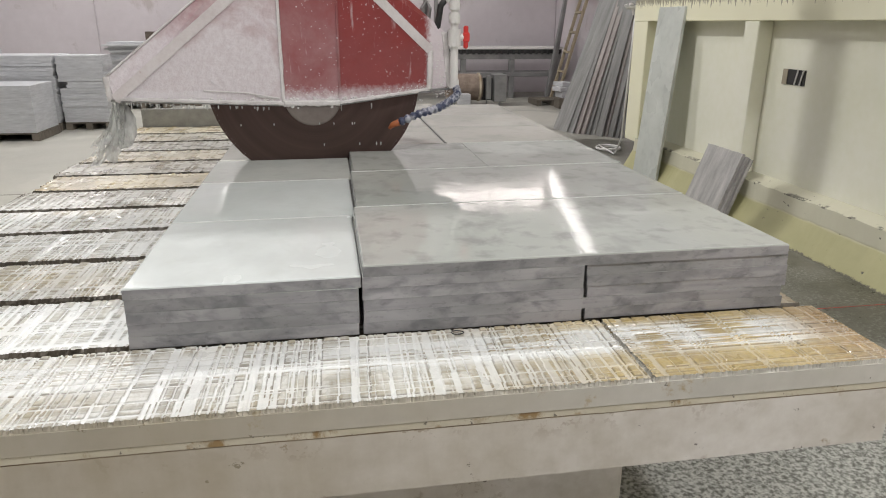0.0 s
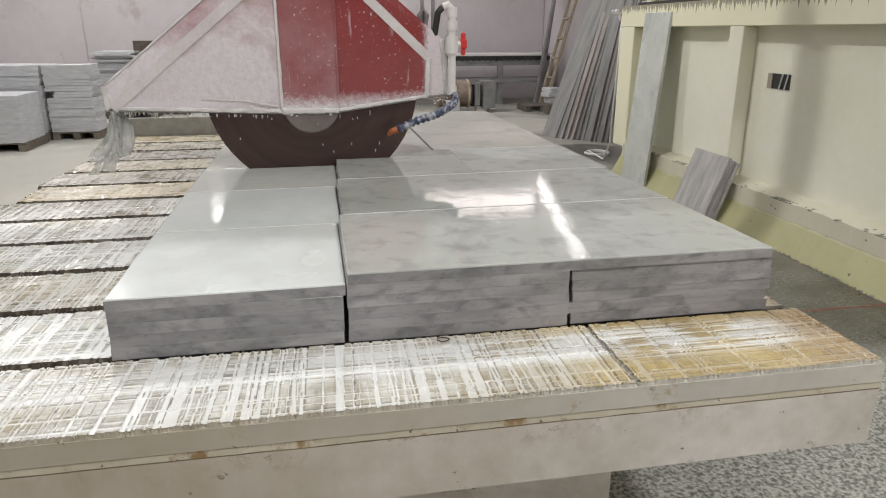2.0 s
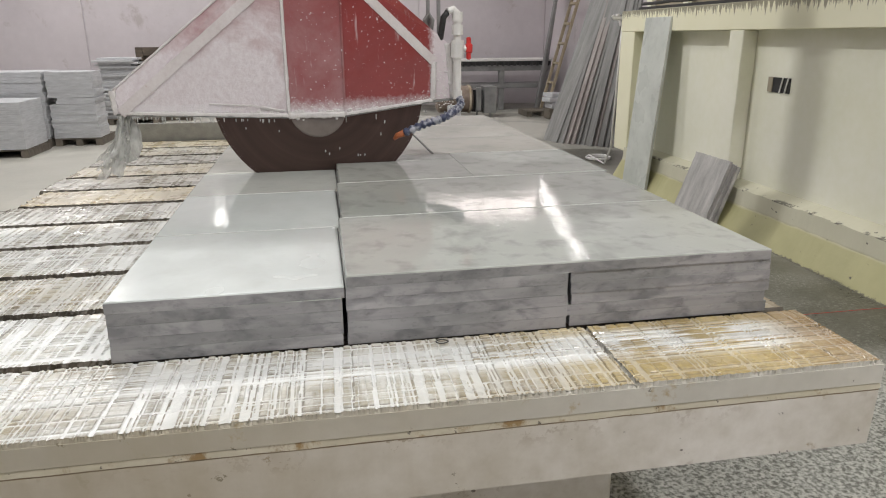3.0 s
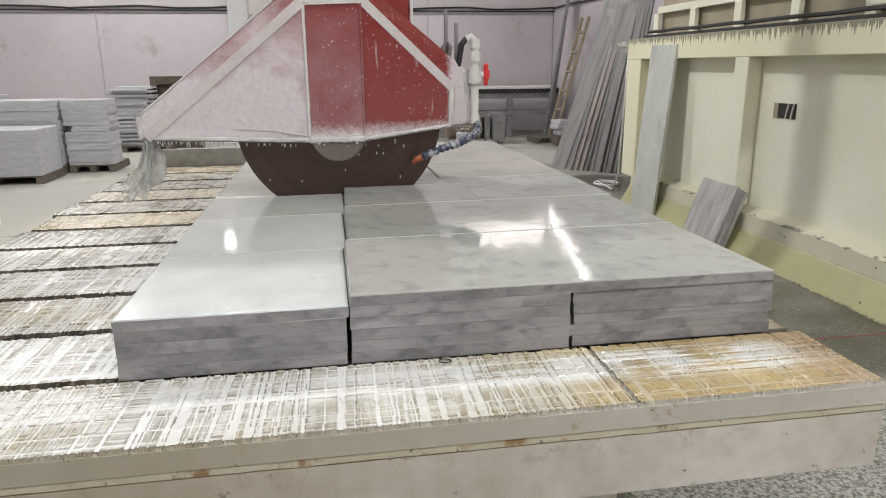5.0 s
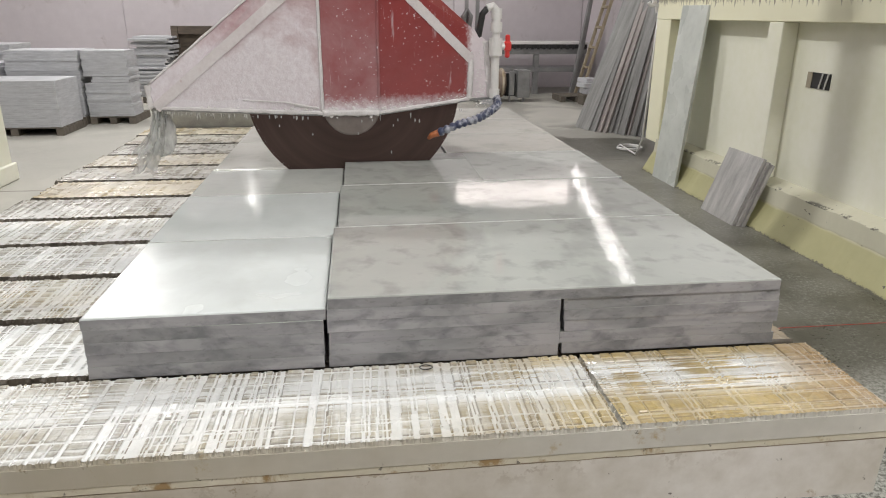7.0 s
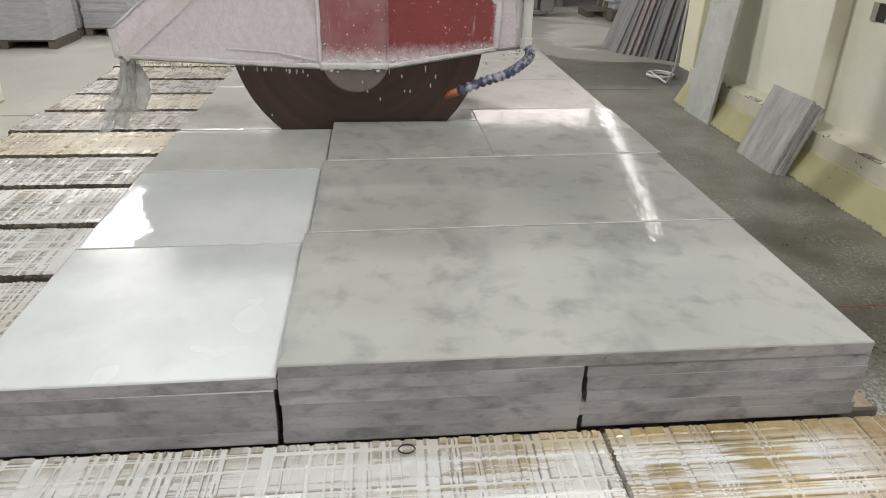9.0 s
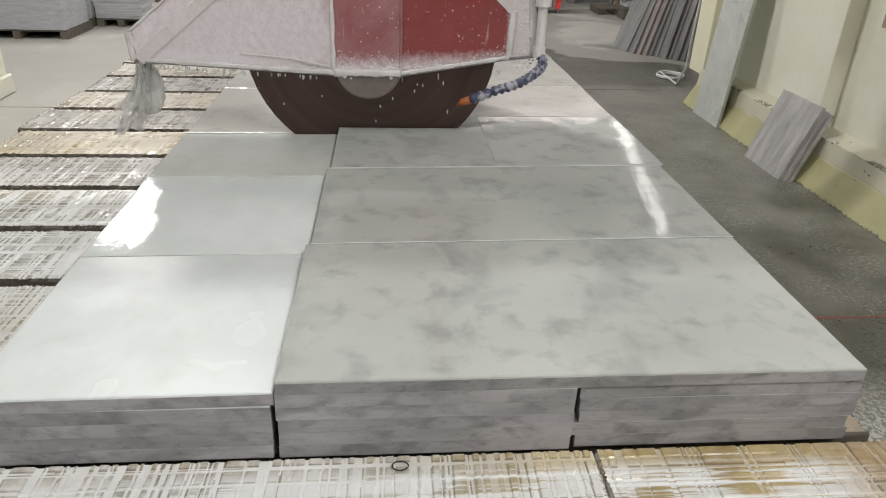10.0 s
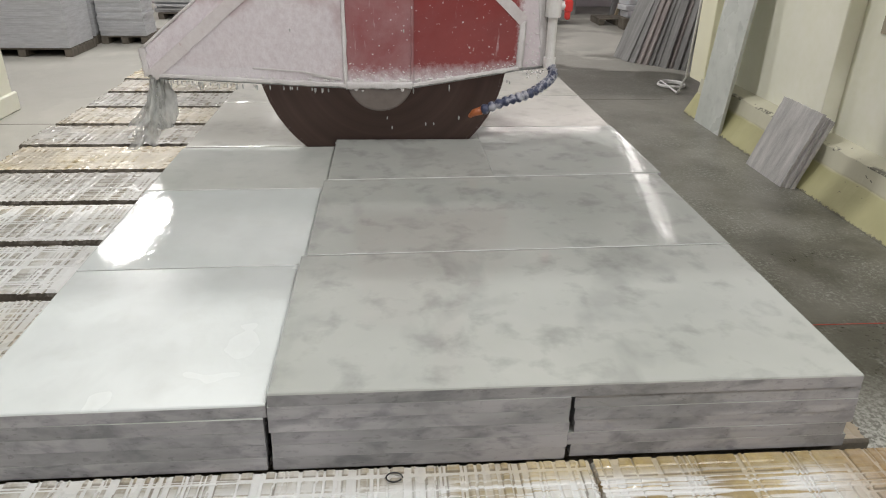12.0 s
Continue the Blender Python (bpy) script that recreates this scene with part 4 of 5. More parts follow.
def hood():
    bm = bmesh.new()
    f, s, b_ = -0.115, -0.018, 0.13
    P = {"p1": (-0.915, s, 0.458), "p2": (-0.146, f, 0.440), "p3": (0.116, f, 0.440), "p4": (0.557, s, 0.490), "p5": (0.565, s, 0.675), "p6": (0.116, f, 1.085), "p7": (-0.146, f, 1.075),
         "o1": (-0.938, 0.0, 0.450), "o2": (-0.945, 0.0, 0.560), "o7": (-0.20, 0.0, 1.155), "o6": (0.15, 0.0, 1.165), "o5": (0.637, 0.0, 0.762), "o4": (0.666, 0.0, 0.498)}
    P = {k_: (p[0] * 0.982, p[1], p[2] * 0.982 + 0.014) for k_, p in P.items()}
    V = {k_: bm.verts.new(p) for k_, p in P.items()}
    R = {k_: bm.verts.new((P[k_][0], b_, P[k_][2])) for k_ in ("o1", "o2", "o7", "o6", "o5", "o4")}
    for q in (("p1", "p2", "p7"), ("p2", "p3", "p6", "p7"), ("p3", "p4", "p5", "p6"), ("o1", "p1", "o2"), ("p1", "p7", "o7", "o2"), ("p7", "p6", "o6", "o7"), ("p6", "p5", "o5", "o6"), ("p5", "p4", "o4", "o5")):
        bm.faces.new([V[k_] for k_ in q])
    order = ["o1", "o2", "o7", "o6", "o5", "o4"]
    for a, c in zip(order, order[1:]):
        bm.faces.new((V[a], V[c], R[c], R[a]))
    bm.faces.new([R[k_] for k_ in order][::-1])
    ob = part("hood", bm, M_HOOD, head)
    sol = ob.modifiers.new("thickness", "SOLIDIFY")
    sol.thickness, sol.offset = 0.008, -1
    # beads of slurry along the folds
    def bead(a, c, r, n_=26, off=(0, -0.004, 0), mat=None):
        bm = bmesh.new()
        A, C = Vector(a) + Vector(off), Vector(c) + Vector(off)
        pts = [A.lerp(C, i / n_) + Vector((0.0018 * noise.noise((i * 0.7, a[0] * 5, 1)), 0, 0.0018 * noise.noise((i * 0.9, a[2] * 5, 4)))) for i in range(n_ + 1)]
        tube(bm, pts, [r * (0.75 + 0.5 * abs(noise.noise((i * 0.8, a[0] * 7, c[2])))) for i in range(n_ + 1)], 6)
        bm.verts.ensure_lookup_table()
        for k_ in range(len(bm.verts)):
            mid_y = pts[k_ // 6].y
            bm.verts[k_].co.y = mid_y + 0.2 * (bm.verts[k_].co.y - mid_y)
        part("slurry_bead", bm, mat or M_DEPOSIT, ob, "" if mat else "crust of dried white slurry along a fold", True)
    bead(P["p2"], P["p7"], 0.009)
    def ribbon(a, c, half, n_=40):
        """A flat white painted band along a fold, with small chips in its edges."""
        bm = bmesh.new()
        A, C = Vector(a), Vector(c)
        d = (C - A).normalized()
        side_ = d.cross(Vector((0, 1, 0))).normalized()
        rows_ = []
        for i in range(n_ + 1):
            p = A.lerp(C, i / n_)
            w0 = half * (1 + 0.10 * noise.noise((i * 0.9, a[0] * 9, 1)))
            w1 = half * (1 + 0.10 * noise.noise((i * 0.9, a[0] * 9, 7)))
            rows_.append([bm.verts.new(p + side_ * q + Vector((0, yy, 0))) for q, yy in ((-w0, 0.012), (-w0 * 0.94, -0.007), (w1 * 0.94, -0.007), (w1, 0.012))])
        for u, w_ in zip(rows_, rows_[1:]):
            for k_ in range(4):
                bm.faces.new((u[k_], u[(k_ + 1) % 4], w_[(k_ + 1) % 4], w_[k_]))
        bm.faces.new(rows_[0])
        bm.faces.new(rows_[-1][::-1])
        part("edge_band", bm, M_BAND, ob, "white painted band along a fold, thinly splashed")
    ribbon(P["p1"], P["p7"], 0.024)
    ribbon(P["p6"], P["p5"], 0.022)
    ribbon(P["p7"], P["p6"], 0.020)
    bead(P["p5"], P["p4"], 0.016)
    bead(P["p1"], P["p2"], 0.012)
    bead(P["p2"], P["p3"], 0.016)
    bead(P["p3"], P["p4"], 0.010)
    bead((-0.50, -0.069, 0.503), (-0.30, -0.096, 0.494), 0.0035)
    bead((-0.30, -0.096, 0.492), (-0.165, -0.114, 0.470), 0.005)
    bead((-0.27, -0.099, 0.482), (-0.16, -0.114, 0.468), 0.006)
    bead(P["o1"], P["o2"], 0.018)
    bead(P["o4"], P["o5"], 0.020)
    bead(P["o2"], P["o7"], 0.006)
    bead(P["p3"], P["p6"], 0.006, mat=M_HOOD)
    bm = bmesh.new()
    rng = random.Random(4)
    for i in range(500):
        u = rng.random()
        if i < 150:
            x, z, yy = rng.uniform(-0.14, 0.11), 0.442 + abs(rng.gauss(0, 0.035)), f
        elif i < 190:
            x, z = rng.uniform(-0.15, 0.11), rng.uniform(0.42, 1.05)
            yy = f
        elif i < 320:
            t_ = rng.random()
            x = 0.115 + 0.44 * t_
            z, yy = 0.45 + 0.05 * t_ + abs(rng.gauss(0, 0.016)), f + (s - f) * t_
        elif i >= 420:
            t_ = rng.random()
            x = 0.553 + 0.10 * t_
            z, yy = rng.uniform(0.45, 0.72), s + (0.0 - s) * t_
        else:
            t_ = rng.random()
            x = -0.157 - 0.72 * t_
            z, yy = 0.442 + 0.02 * t_ + abs(rng.gauss(0, 0.02)), f + (s - f) * t_
        r = rng.uniform(0.002, 0.0065) * (0.9 if i >= 420 else 1.3 if z < 0.47 else 0.5)
        bmesh.ops.create_icosphere(bm, subdivisions=1, radius=r, matrix=Matrix.Translation((x, yy - 0.001, z)) @ Matrix.Diagonal((1.2, 0.6, rng.uniform(0.6, 1.1), 1)))
    tagged(part("slurry_crust", bm, M_DEPOSIT, ob), kind="stuff")
    bm = bmesh.new()
    tube(bm, [P["o1"]] + [(P[k_][0], P[k_][1], P[k_][2] - 0.007) for k_ in ("p1", "p2", "p3", "p4", "o4")], 0.006, 6)
    part("lower_rim", bm, M_STEEL, ob)


hood()
blade = new("blade")
blade.parent = head
blade.location = (0, 0, BLADE_Z)
bm = bmesh.new()
disc(bm, (0, 0, 0), BLADE_R - 0.012, 0.0035, "y", 96)
part("steel_core", bm, M_BLADE, blade)
bm = bmesh.new()
for i in range(48):
    a0, a1 = 2 * math.pi * i / 48, 2 * math.pi * (i + 0.985) / 48
    r0, r1 = BLADE_R - 0.012, BLADE_R
    v8 = [bm.verts.new((r * math.cos(a), yy, r * math.sin(a))) for yy in (-0.0045, 0.0045) for r in (r0, r1) for a in (a0, a1)]
    for q in ((0, 1, 3, 2), (4, 6, 7, 5), (0, 4, 5, 1), (2, 3, 7, 6), (0, 2, 6, 4), (1, 5, 7, 3)):
        bm.faces.new([v8[j] for j in q])
tagged(part("segment_ring", bm, M_BLADE, blade), kind="stuff")
bm = bmesh.new()
tube(bm, [(0, -0.004, 0), (0, -0.022, 0), (0, -0.030, 0)], [0.15, 0.15, 0.13], 64)
part("flange", bm, M_FLANGE, blade, "pale round clamping flange", True)
bm = bmesh.new()
tube(bm, [(-0.012, -0.088, 0.472), (-0.012, -0.100, 0.472), (-0.012, -0.106, 0.472)], [0.131, 0.131, 0.122], 64)
part("guard_plate", bm, M_FLANGE, head, "round brown-grey guard plate under the hood", True)

bm = bmesh.new()
tube(bm, [(-0.895, 0.02, 0.43), (-0.885, 0.025, 0.37), (-0.888, 0.03, 0.31), (-0.905, 0.03, 0.262), (-0.925, 0.03, 0.235)], [0.034, 0.052, 0.054, 0.045, 0.012], 18)
for v in bm.verts:
    v.co.y = 0.03 + 0.2 * (v.co.y - 0.03)
part("water_sheet", bm, M_WATER, head, "rounded sheet of cloudy water falling off the hood", True)
# carriage above and behind the hood
bm = bmesh.new()
box(bm, -0.41, 0.24, 0.135, 0.62, 1.02, 1.60, 0.01)
part("carriage_plate", bm, M_WHITEPAINT, head, "white painted carriage plate")
bm = bmesh.new()
box(bm, 0.244, 0.372, 0.16, 0.60, 0.62, 1.60, 0.008)
part("carriage_side", bm, M_RED, head, "red painted carriage side")
bm = bmesh.new()
box(bm, 0.376, 0.39, 0.15, 0.19, 0.7, 1.60)
part("guide_strip", bm, M_PIPE, head)
# water feed: pipe, valve, hose
bm = bmesh.new()
px, py = 0.668, -0.03
tube(bm, [(px - 0.045, py, 0.905), (px - 0.02, py, 0.915), (px, py, 0.895), (px, py, 0.86), (px, py, 0.52)], 0.019, 12)
for z0, z1, r in ((0.80, 0.845, 0.027), (0.695, 0.775, 0.031), (0.86, 0.905, 0.025), (0.50, 0.54, 0.024)):
    tube(bm, [(px, py, z0), (px, py, z1)], r, 14)
tube(bm, [(px, py, 0.737), (px + 0.045, py, 0.737)], 0.017, 10)
pipe = part("feed_pipe", bm, M_PIPE, head, "white plastic water pipe with elbows")
bm = bmesh.new()
box(bm, px + 0.045, px + 0.066, py - 0.014, py + 0.014, 0.685, 0.79, 0.006)
box(bm, px + 0.040, px + 0.072, py - 0.02, py + 0.02, 0.715, 0.76, 0.006)
part("valve_handle", bm, M_REDPL, pipe, "red plastic valve handle")
bm = bmesh.new()
tube(bm, [(px - 0.045, py, 0.905), (px - 0.065, py + 0.01, 0.88), (px - 0.075, py + 0.03, 0.80), (px - 0.085, py + 0.06, 0.70)], 0.015, 10)
part("black_hose", bm, M_BLACK, head, "black rubber hose", True)
bm = bmesh.new()
for xx, z0, z1 in ((0.545, 0.80, 1.05), (0.598, 0.74, 0.985)):
    box(bm, xx - 0.008, xx + 0.008, 0.08, 0.10, z0, z1)
tube(bm, [(0.535, 0.07, 0.79), (0.525, 0.06, 0.87), (0.545, 0.06, 0.90), (0.562, 0.06, 0.87), (0.552, 0.07, 0.80)], 0.011, 8)
part("cable_bracket", bm, M_STEEL, head)
ctrl = [Vector(p) for p in ((px, py, 0.52), (px + 0.012, py - 0.03, 0.478), (0.64, py - 0.07, 0.448), (0.57, py - 0.11, 0.418), (0.48, py - 0.13, 0.395), (0.385, py - 0.12, 0.355))]
def spline(c, n_):
    c = [2 * c[0] - c[1]] + c + [2 * c[-1] - c[-2]]
    out = []
    for i in range(1, len(c) - 2):
        for k_ in range(n_):
            t_ = k_ / n_
            out.append(0.5 * (2 * c[i] + (c[i + 1] - c[i - 1]) * t_ + (2 * c[i - 1] - 5 * c[i] + 4 * c[i + 1] - c[i + 2]) * t_ * t_ + (3 * c[i] - 3 * c[i + 1] + c[i + 2] - c[i - 1]) * t_ ** 3))
    return out + [c[-2]]
pts = spline(ctrl, 18)
bm = bmesh.new()
tube(bm, pts, [0.0125 + 0.0085 * abs(math.sin(i * math.pi / 5)) for i in range(len(pts))], 12)
hose = part("segmented_hose", bm, M_BLUE, head, "blue segmented coolant hose with slurry on it", True)
bm = bmesh.new()
tube(bm, [ctrl[-1], ctrl[-1] + Vector((-0.03, 0.01, -0.012)), ctrl[-1] + Vector((-0.045, 0.02, -0.03))], [0.017, 0.014, 0.008], 10)
part("nozzle", bm, M_ORANGE, hose, "orange hose nozzle", True)


def water():
    """Water that runs off the spray end of the hood, and strings of drops under its lower edge."""
    bm = bmesh.new()
    rng = random.Random(7)
    nu, nv = 16, 20
    for layer in range(3):
        grid = []
        for i in range(nu + 1):
            row = []
            for j in range(nv + 1):
                u, v = i / nu, j / nv
                x = -0.912 - 0.008 * layer - 0.115 * v * v * (1 - 0.3 * u) - 0.02 * math.sqrt(v) + (0.045 + 0.03 * v) * u
                yy = -0.03 + 0.045 * layer + 0.05 * u + 0.03 * noise.noise((u * 4, v * 3, layer))
                z = 0.45 - (0.285 + 0.05 * noise.noise((u * 2.5, 3, layer))) * v * (1 - 0.12 * layer)
                row.append(bm.verts.new((x + 0.016 * noise.noise((u * 6, v * 5, layer + 3)), yy, max(z, 0.02) + 0.01 * noise.noise((u * 9, v * 9, layer)))))
            grid.append(row)
        for i in range(nu):
            for j in range(nv):
                if noise.noise((i * 0.45, j * 0.22, layer * 7)) > -0.45:
                    bm.faces.new((grid[i][j], grid[i + 1][j], grid[i + 1][j + 1], grid[i][j + 1]))
    ob = part("water_curtain", bm, M_WATER, head, "cloudy water pouring off the hood", True)
    bm = bmesh.new()
    for i in range(48):
        t_ = rng.random() ** 0.7
        x = -0.16 - 0.75 * t_ if i < 40 else rng.uniform(-0.15, 0.6)
        z = 0.428 + (0.025 * t_ if x < -0.16 else 0.06 * max(0, x - 0.1)) - 0.008
        ln = 0.003 + 0.022 * rng.random() ** 3
        yy = -0.11 + 0.07 * t_
        tube(bm, [(x, yy, z + 0.008), (x, yy, z - ln * 0.6), (x, yy, z - ln)], [0.003, 0.0028, 0.0012], 6)
    tagged(part("hanging_drop", bm, M_WATER, head), kind="stuff")
    # fine spray thrown back from the cut: thin fans beside the blade
    for layer, (yy, dens) in enumerate(((-0.045, 0.55), (0.02, 0.62), (0.07, 0.62))):
        nu, nv, verts, dn = 22, 14, [], []
        for i in range(nu + 1):
            for j in range(nv + 1):
                u, v = i / nu, j / nv
                zz = 0.19 + 0.24 * v
                edge = -math.sqrt(max(0.0, (BLADE_R + 0.004) ** 2 - (BLADE_Z - zz) ** 2))
                x = edge - u * (0.34 + 0.14 * v + 0.04 * noise.noise((v * 3, layer, 2)))
                verts.append((x, yy - 0.03 * u + 0.015 * noise.noise((u * 3, v * 3, layer)), zz - 0.10 * u * (1 - v)))
                dn.append(dens * (1 - u) ** 1.4 * (0.35 + 0.65 * math.sin(math.pi * min(1.0, 0.15 + 0.8 * v))))
        faces = [(i * (nv + 1) + j, (i + 1) * (nv + 1) + j, (i + 1) * (nv + 1) + j + 1, i * (nv + 1) + j + 1) for i in range(nu) for j in range(nv)]
        me = bpy.data.meshes.new("spray_fan")
        me.from_pydata(verts, [], faces)
        me.attributes.new("density", "FLOAT", "POINT").data.foreach_set("value", np.array(dn, dtype=np.float32))
        me.materials.append(M_MIST)
        fan = new("spray_fan", me)
        fan.parent = head
        tagged(fan, "fine white water spray thrown off the blade")


water()

# the bridge that the head hangs from
bridge = thing("saw_bridge", 0, 2.15, 1.6, "cream steel bridge beam that carries the saw head", "bridge beam")
bm = bmesh.new()
box(bm, -4.4, 3.95, -0.16, 0.25, 0.002, 0.55, 0.01)
part("beam", bm, M_CREAM, bridge)
bm = bmesh.new()
box(bm, 3.80, 4.05, -0.6, 0.7, -0.435, 0.0, 0.01)
part("end_truck", bm, M_CREAM, bridge)
bm = bmesh.new()
box(bm, -4.38, -4.08, -0.6, 0.7, -0.434, 0.0, 0.01)
part("end_leg", bm, M_CREAM, bridge)

# ---- things leaning on the runway wall ----
def leaning(name, base, width, length, thick, lean_deg, material, label, category, group="", turn=0.0):
    """A slab that stands on its lower edge along y and leans towards +x."""
    bm = bmesh.new()
    n_ = 14
    rag = 0.014 if length < 1 else 0.0025
    loop = [(width * i / n_, 0.0) for i in range(n_)] + [(width, length * i / n_) for i in range(n_)] + [(width - width * i / n_, length) for i in range(n_)] + [(0.0, length - length * i / n_) for i in range(n_)]
    rings = []
    for xx, inset in ((0.0, 0.002), (0.003, 0.0), (thick * 0.5, rag * 0.4), (thick - 0.003, 0.0), (thick, 0.002)):
        ring = []
        for yy, zz in loop:
            w_ = rag * noise.noise((yy * 14 + base[1] * 5, zz * 14, xx * 60 + base[0] * 9))
            ring.append(bm.verts.new((xx, yy + (inset + abs(w_) if yy == 0 else -inset - abs(w_) if yy == width else 0), max(0.0, zz + (-inset - abs(w_) if zz == length else 0)))))
        rings.append(ring)
    for u, w_ in zip(rings, rings[1:]):
        for k in range(len(loop)):
            bm.faces.new((u[k], w_[k], w_[(k + 1) % len(loop)], u[(k + 1) % len(loop)]))
    bm.faces.new(rings[0])
    bm.faces.new(rings[-1][::-1])
    bmesh.ops.recalc_face_normals(bm, faces=bm.faces)
    ob = part(name, bm, material)
    ob.matrix_basis = pose(*base, 0, 0, turn) @ pose(0, 0, 0, 0, lean_deg, 0)
    return tagged(ob, label, category, group)


leaning("marble_strip", (3.585, 5.50, FLOOR + 0.001), 0.60, 1.94, 0.032, 4.3, M_STRIP, "tall grey-white veined marble strip leaning on the cream wall", "marble slab")
for i, (dx, dy, L_) in enumerate(((0.0, 0.0, 0.655), (0.036, -0.03, 0.63), (0.072, -0.05, 0.61))):
    leaning("marble_offcut", (3.47 + dx, 4.04 + dy, FLOOR + 0.001), 0.61, L_, 0.031, 19.5, M_OFFCUT, "grey marble offcut with rough edge leaning on the yellow plinth", "marble slab", "offcuts on the plinth")
for i in range(11):
    t_ = i / 10
    leaning("leaning_slab", (3.90 + 0.70 * t_, 9.40 - 0.74 * t_ + random.uniform(-0.05, 0.05), FLOOR + 0.001), random.uniform(0.36, 0.50), 2.6 + 0.6 * random.random(), 0.03, 20.0 - 11.0 * t_, (M_SLABDARK, M_PALESLAB, M_SLABDARK)[(i * 5 + i // 3) % 3], "long grey marble slab leaning in a row of slabs", "marble slab", "leaning slabs", 14 + random.uniform(-4, 4))
for i in range(3):
    leaning("leaning_plank", (5.12 + 0.09 * i, 14.5 + 0.12 * i, FLOOR + 0.001), 0.12, 3.7, 0.05, 9.0 - i, M_STEEL, "long grey plank leaning against the wall", "plank", "leaning planks")

ladder = thing("ladder", 0, 0, 0, "old wooden ladder leaning among the slabs", "ladder")
ladder.matrix_basis = pose(5.02, 13.5, FLOOR + 0.001, 0, 15, 0)
for yy in (0.0, 0.42):
    bm = bmesh.new()
    box(bm, 0, 0.06, yy, yy + 0.06, 0, 2.85, 0.004)
    part("rail", bm, M_WOODPALE, ladder)
for i in range(6):
    bm = bmesh.new()
    box(bm, -0.02, 0.05, 0.06, 0.42, 0.28 + 0.44 * i, 0.33 + 0.44 * i, 0.004)
    part("rung", bm, M_WOODPALE, ladder)
for i, (x, y, w, h) in enumerate(((4.86, 12.7, 0.42, 0.22), (4.93, 12.75, 0.36, 0.13), (4.88, 12.72, 0.40, 0.10), (4.95, 12.8, 0.3, 0.09))):
    bm = bmesh.new()
    box(bm, 0, w, 0, 0.35, 0, h, 0.012)
    ob = part("stone_offcut", bm, M_WOOD if i == 0 else M_STACK)
    ob.matrix_basis = pose(x, y, FLOOR + 0.001 + (0, 0.222, 0.354, 0.456)[i], 0, 0, 6 * i)
    tagged(ob, "grey stone offcut in a small heap beside the ladder", "offcut", "offcut heap")


def pallet(x, y, w, d, rz=0.0):
    ob = thing("pallet", x, y, FLOOR, "worn wooden pallet on the floor", "pallet", "pallets", rz)
    for i in range(6):
        bm = bmesh.new()
        y0 = d * i / 6
        box(bm, 0, w, y0 + 0.01, y0 + d / 6 - 0.02, 0.105, 0.128, 0.003)
        part("board", bm, M_WOOD, ob)
    for i in range(3):
        bm = bmesh.new()
        x0 = (w - 0.11) * i / 2
        box(bm, x0, x0 + 0.11, 0, d, 0.0, 0.104, 0.004)
        part("bearer", bm, M_WOOD, ob)
    return ob


def tile_pile(x, y, w, d, height, n_, jit, label, rz=0.0, skip=()):
    ob = thing("tile_pile", x, y, FLOOR + 0.13, label, "tile stack", "tile piles", rz)
    h = height / n_
    for i in range(n_):
        if i in skip:
            continue
        bm = bmesh.new()
        ox, oy = random.uniform(-jit, jit), random.uniform(-jit, jit)
        box(bm, ox, w + ox + random.uniform(-jit, jit), oy, d + oy, i * h, (i + 1) * h - 0.0012, 0.002)
        part("tile", bm, M_STACK, ob)
    return ob


pallet(-5.88, 9.65, 1.44, 0.95)
tile_pile(-5.88, 9.65, 1.42, 0.90, 0.70, 22, 0.002, "white marble block stack on a pallet")
pallet(-5.62, 10.75, 1.14, 0.9)
tile_pile(-5.62, 10.75, 1.14, 0.85, 1.09, 26, 0.012, "uneven stack of pale grey marble tiles on a pallet")
pallet(-4.44, 10.80, 0.74, 0.9)
tile_pile(-4.44, 10.80, 0.72, 0.55, 0.56, 13, 0.010, "stack of pale grey marble tiles with a gap on a pallet")
for i_, (dx_, z_, h_, n__) in enumerate(((0.12, 0.565, 0.10, 2), (0.0, 0.668, 0.42, 9))):
    up = tile_pile(-4.44 + dx_, 10.80, 0.72 - dx_, 0.55, h_, n__, 0.012, "loose tiles lying across the top of a stack")
    up.location.z += z_
pallet(-7.0, 10.7, 1.25, 0.9)
tile_pile(-7.0, 10.7, 1.25, 0.85, 0.88, 15, 0.02, "low uneven stack of pale grey marble tiles on a pallet")
pallet(-7.4, 12.3, 1.2, 1.0)
tile_pile(-7.4, 12.3, 1.2, 0.9, 1.12, 18, 0.02, "uneven stack of pale grey marble tiles on a pallet")
pallet(-4.38, 13.7, 1.0, 0.9)
tile_pile(-4.45, 13.7, 0.72, 0.8, 1.22, 30, 0.075, "ragged stack of cream marble offcuts on a pallet")
frame_ = thing("timber_frame", -3.78, 14.2, FLOOR, "dark brown timber crate frame beside the stacks", "crate")
for b_ in ((0, 0.14, 0, 0.1, 0, 1.55), (0.85, 0.99, 0, 0.1, 0, 1.55), (0.145, 0.845, 0, 0.1, 1.38, 1.55), (0.145, 0.845, 0, 0.1, 0.75, 0.9)):
    bm = bmesh.new()
    box(bm, *b_, 0.004)
    part("beam", bm, M_WOODDARK, frame_)
bm = bmesh.new()
box(bm, 0.02, 0.97, 0.12, 0.15, 0, 1.5)
part("back_board", bm, M_WOODDARK, frame_)

pallet(4.55, 13.3, 0.8, 0.7)

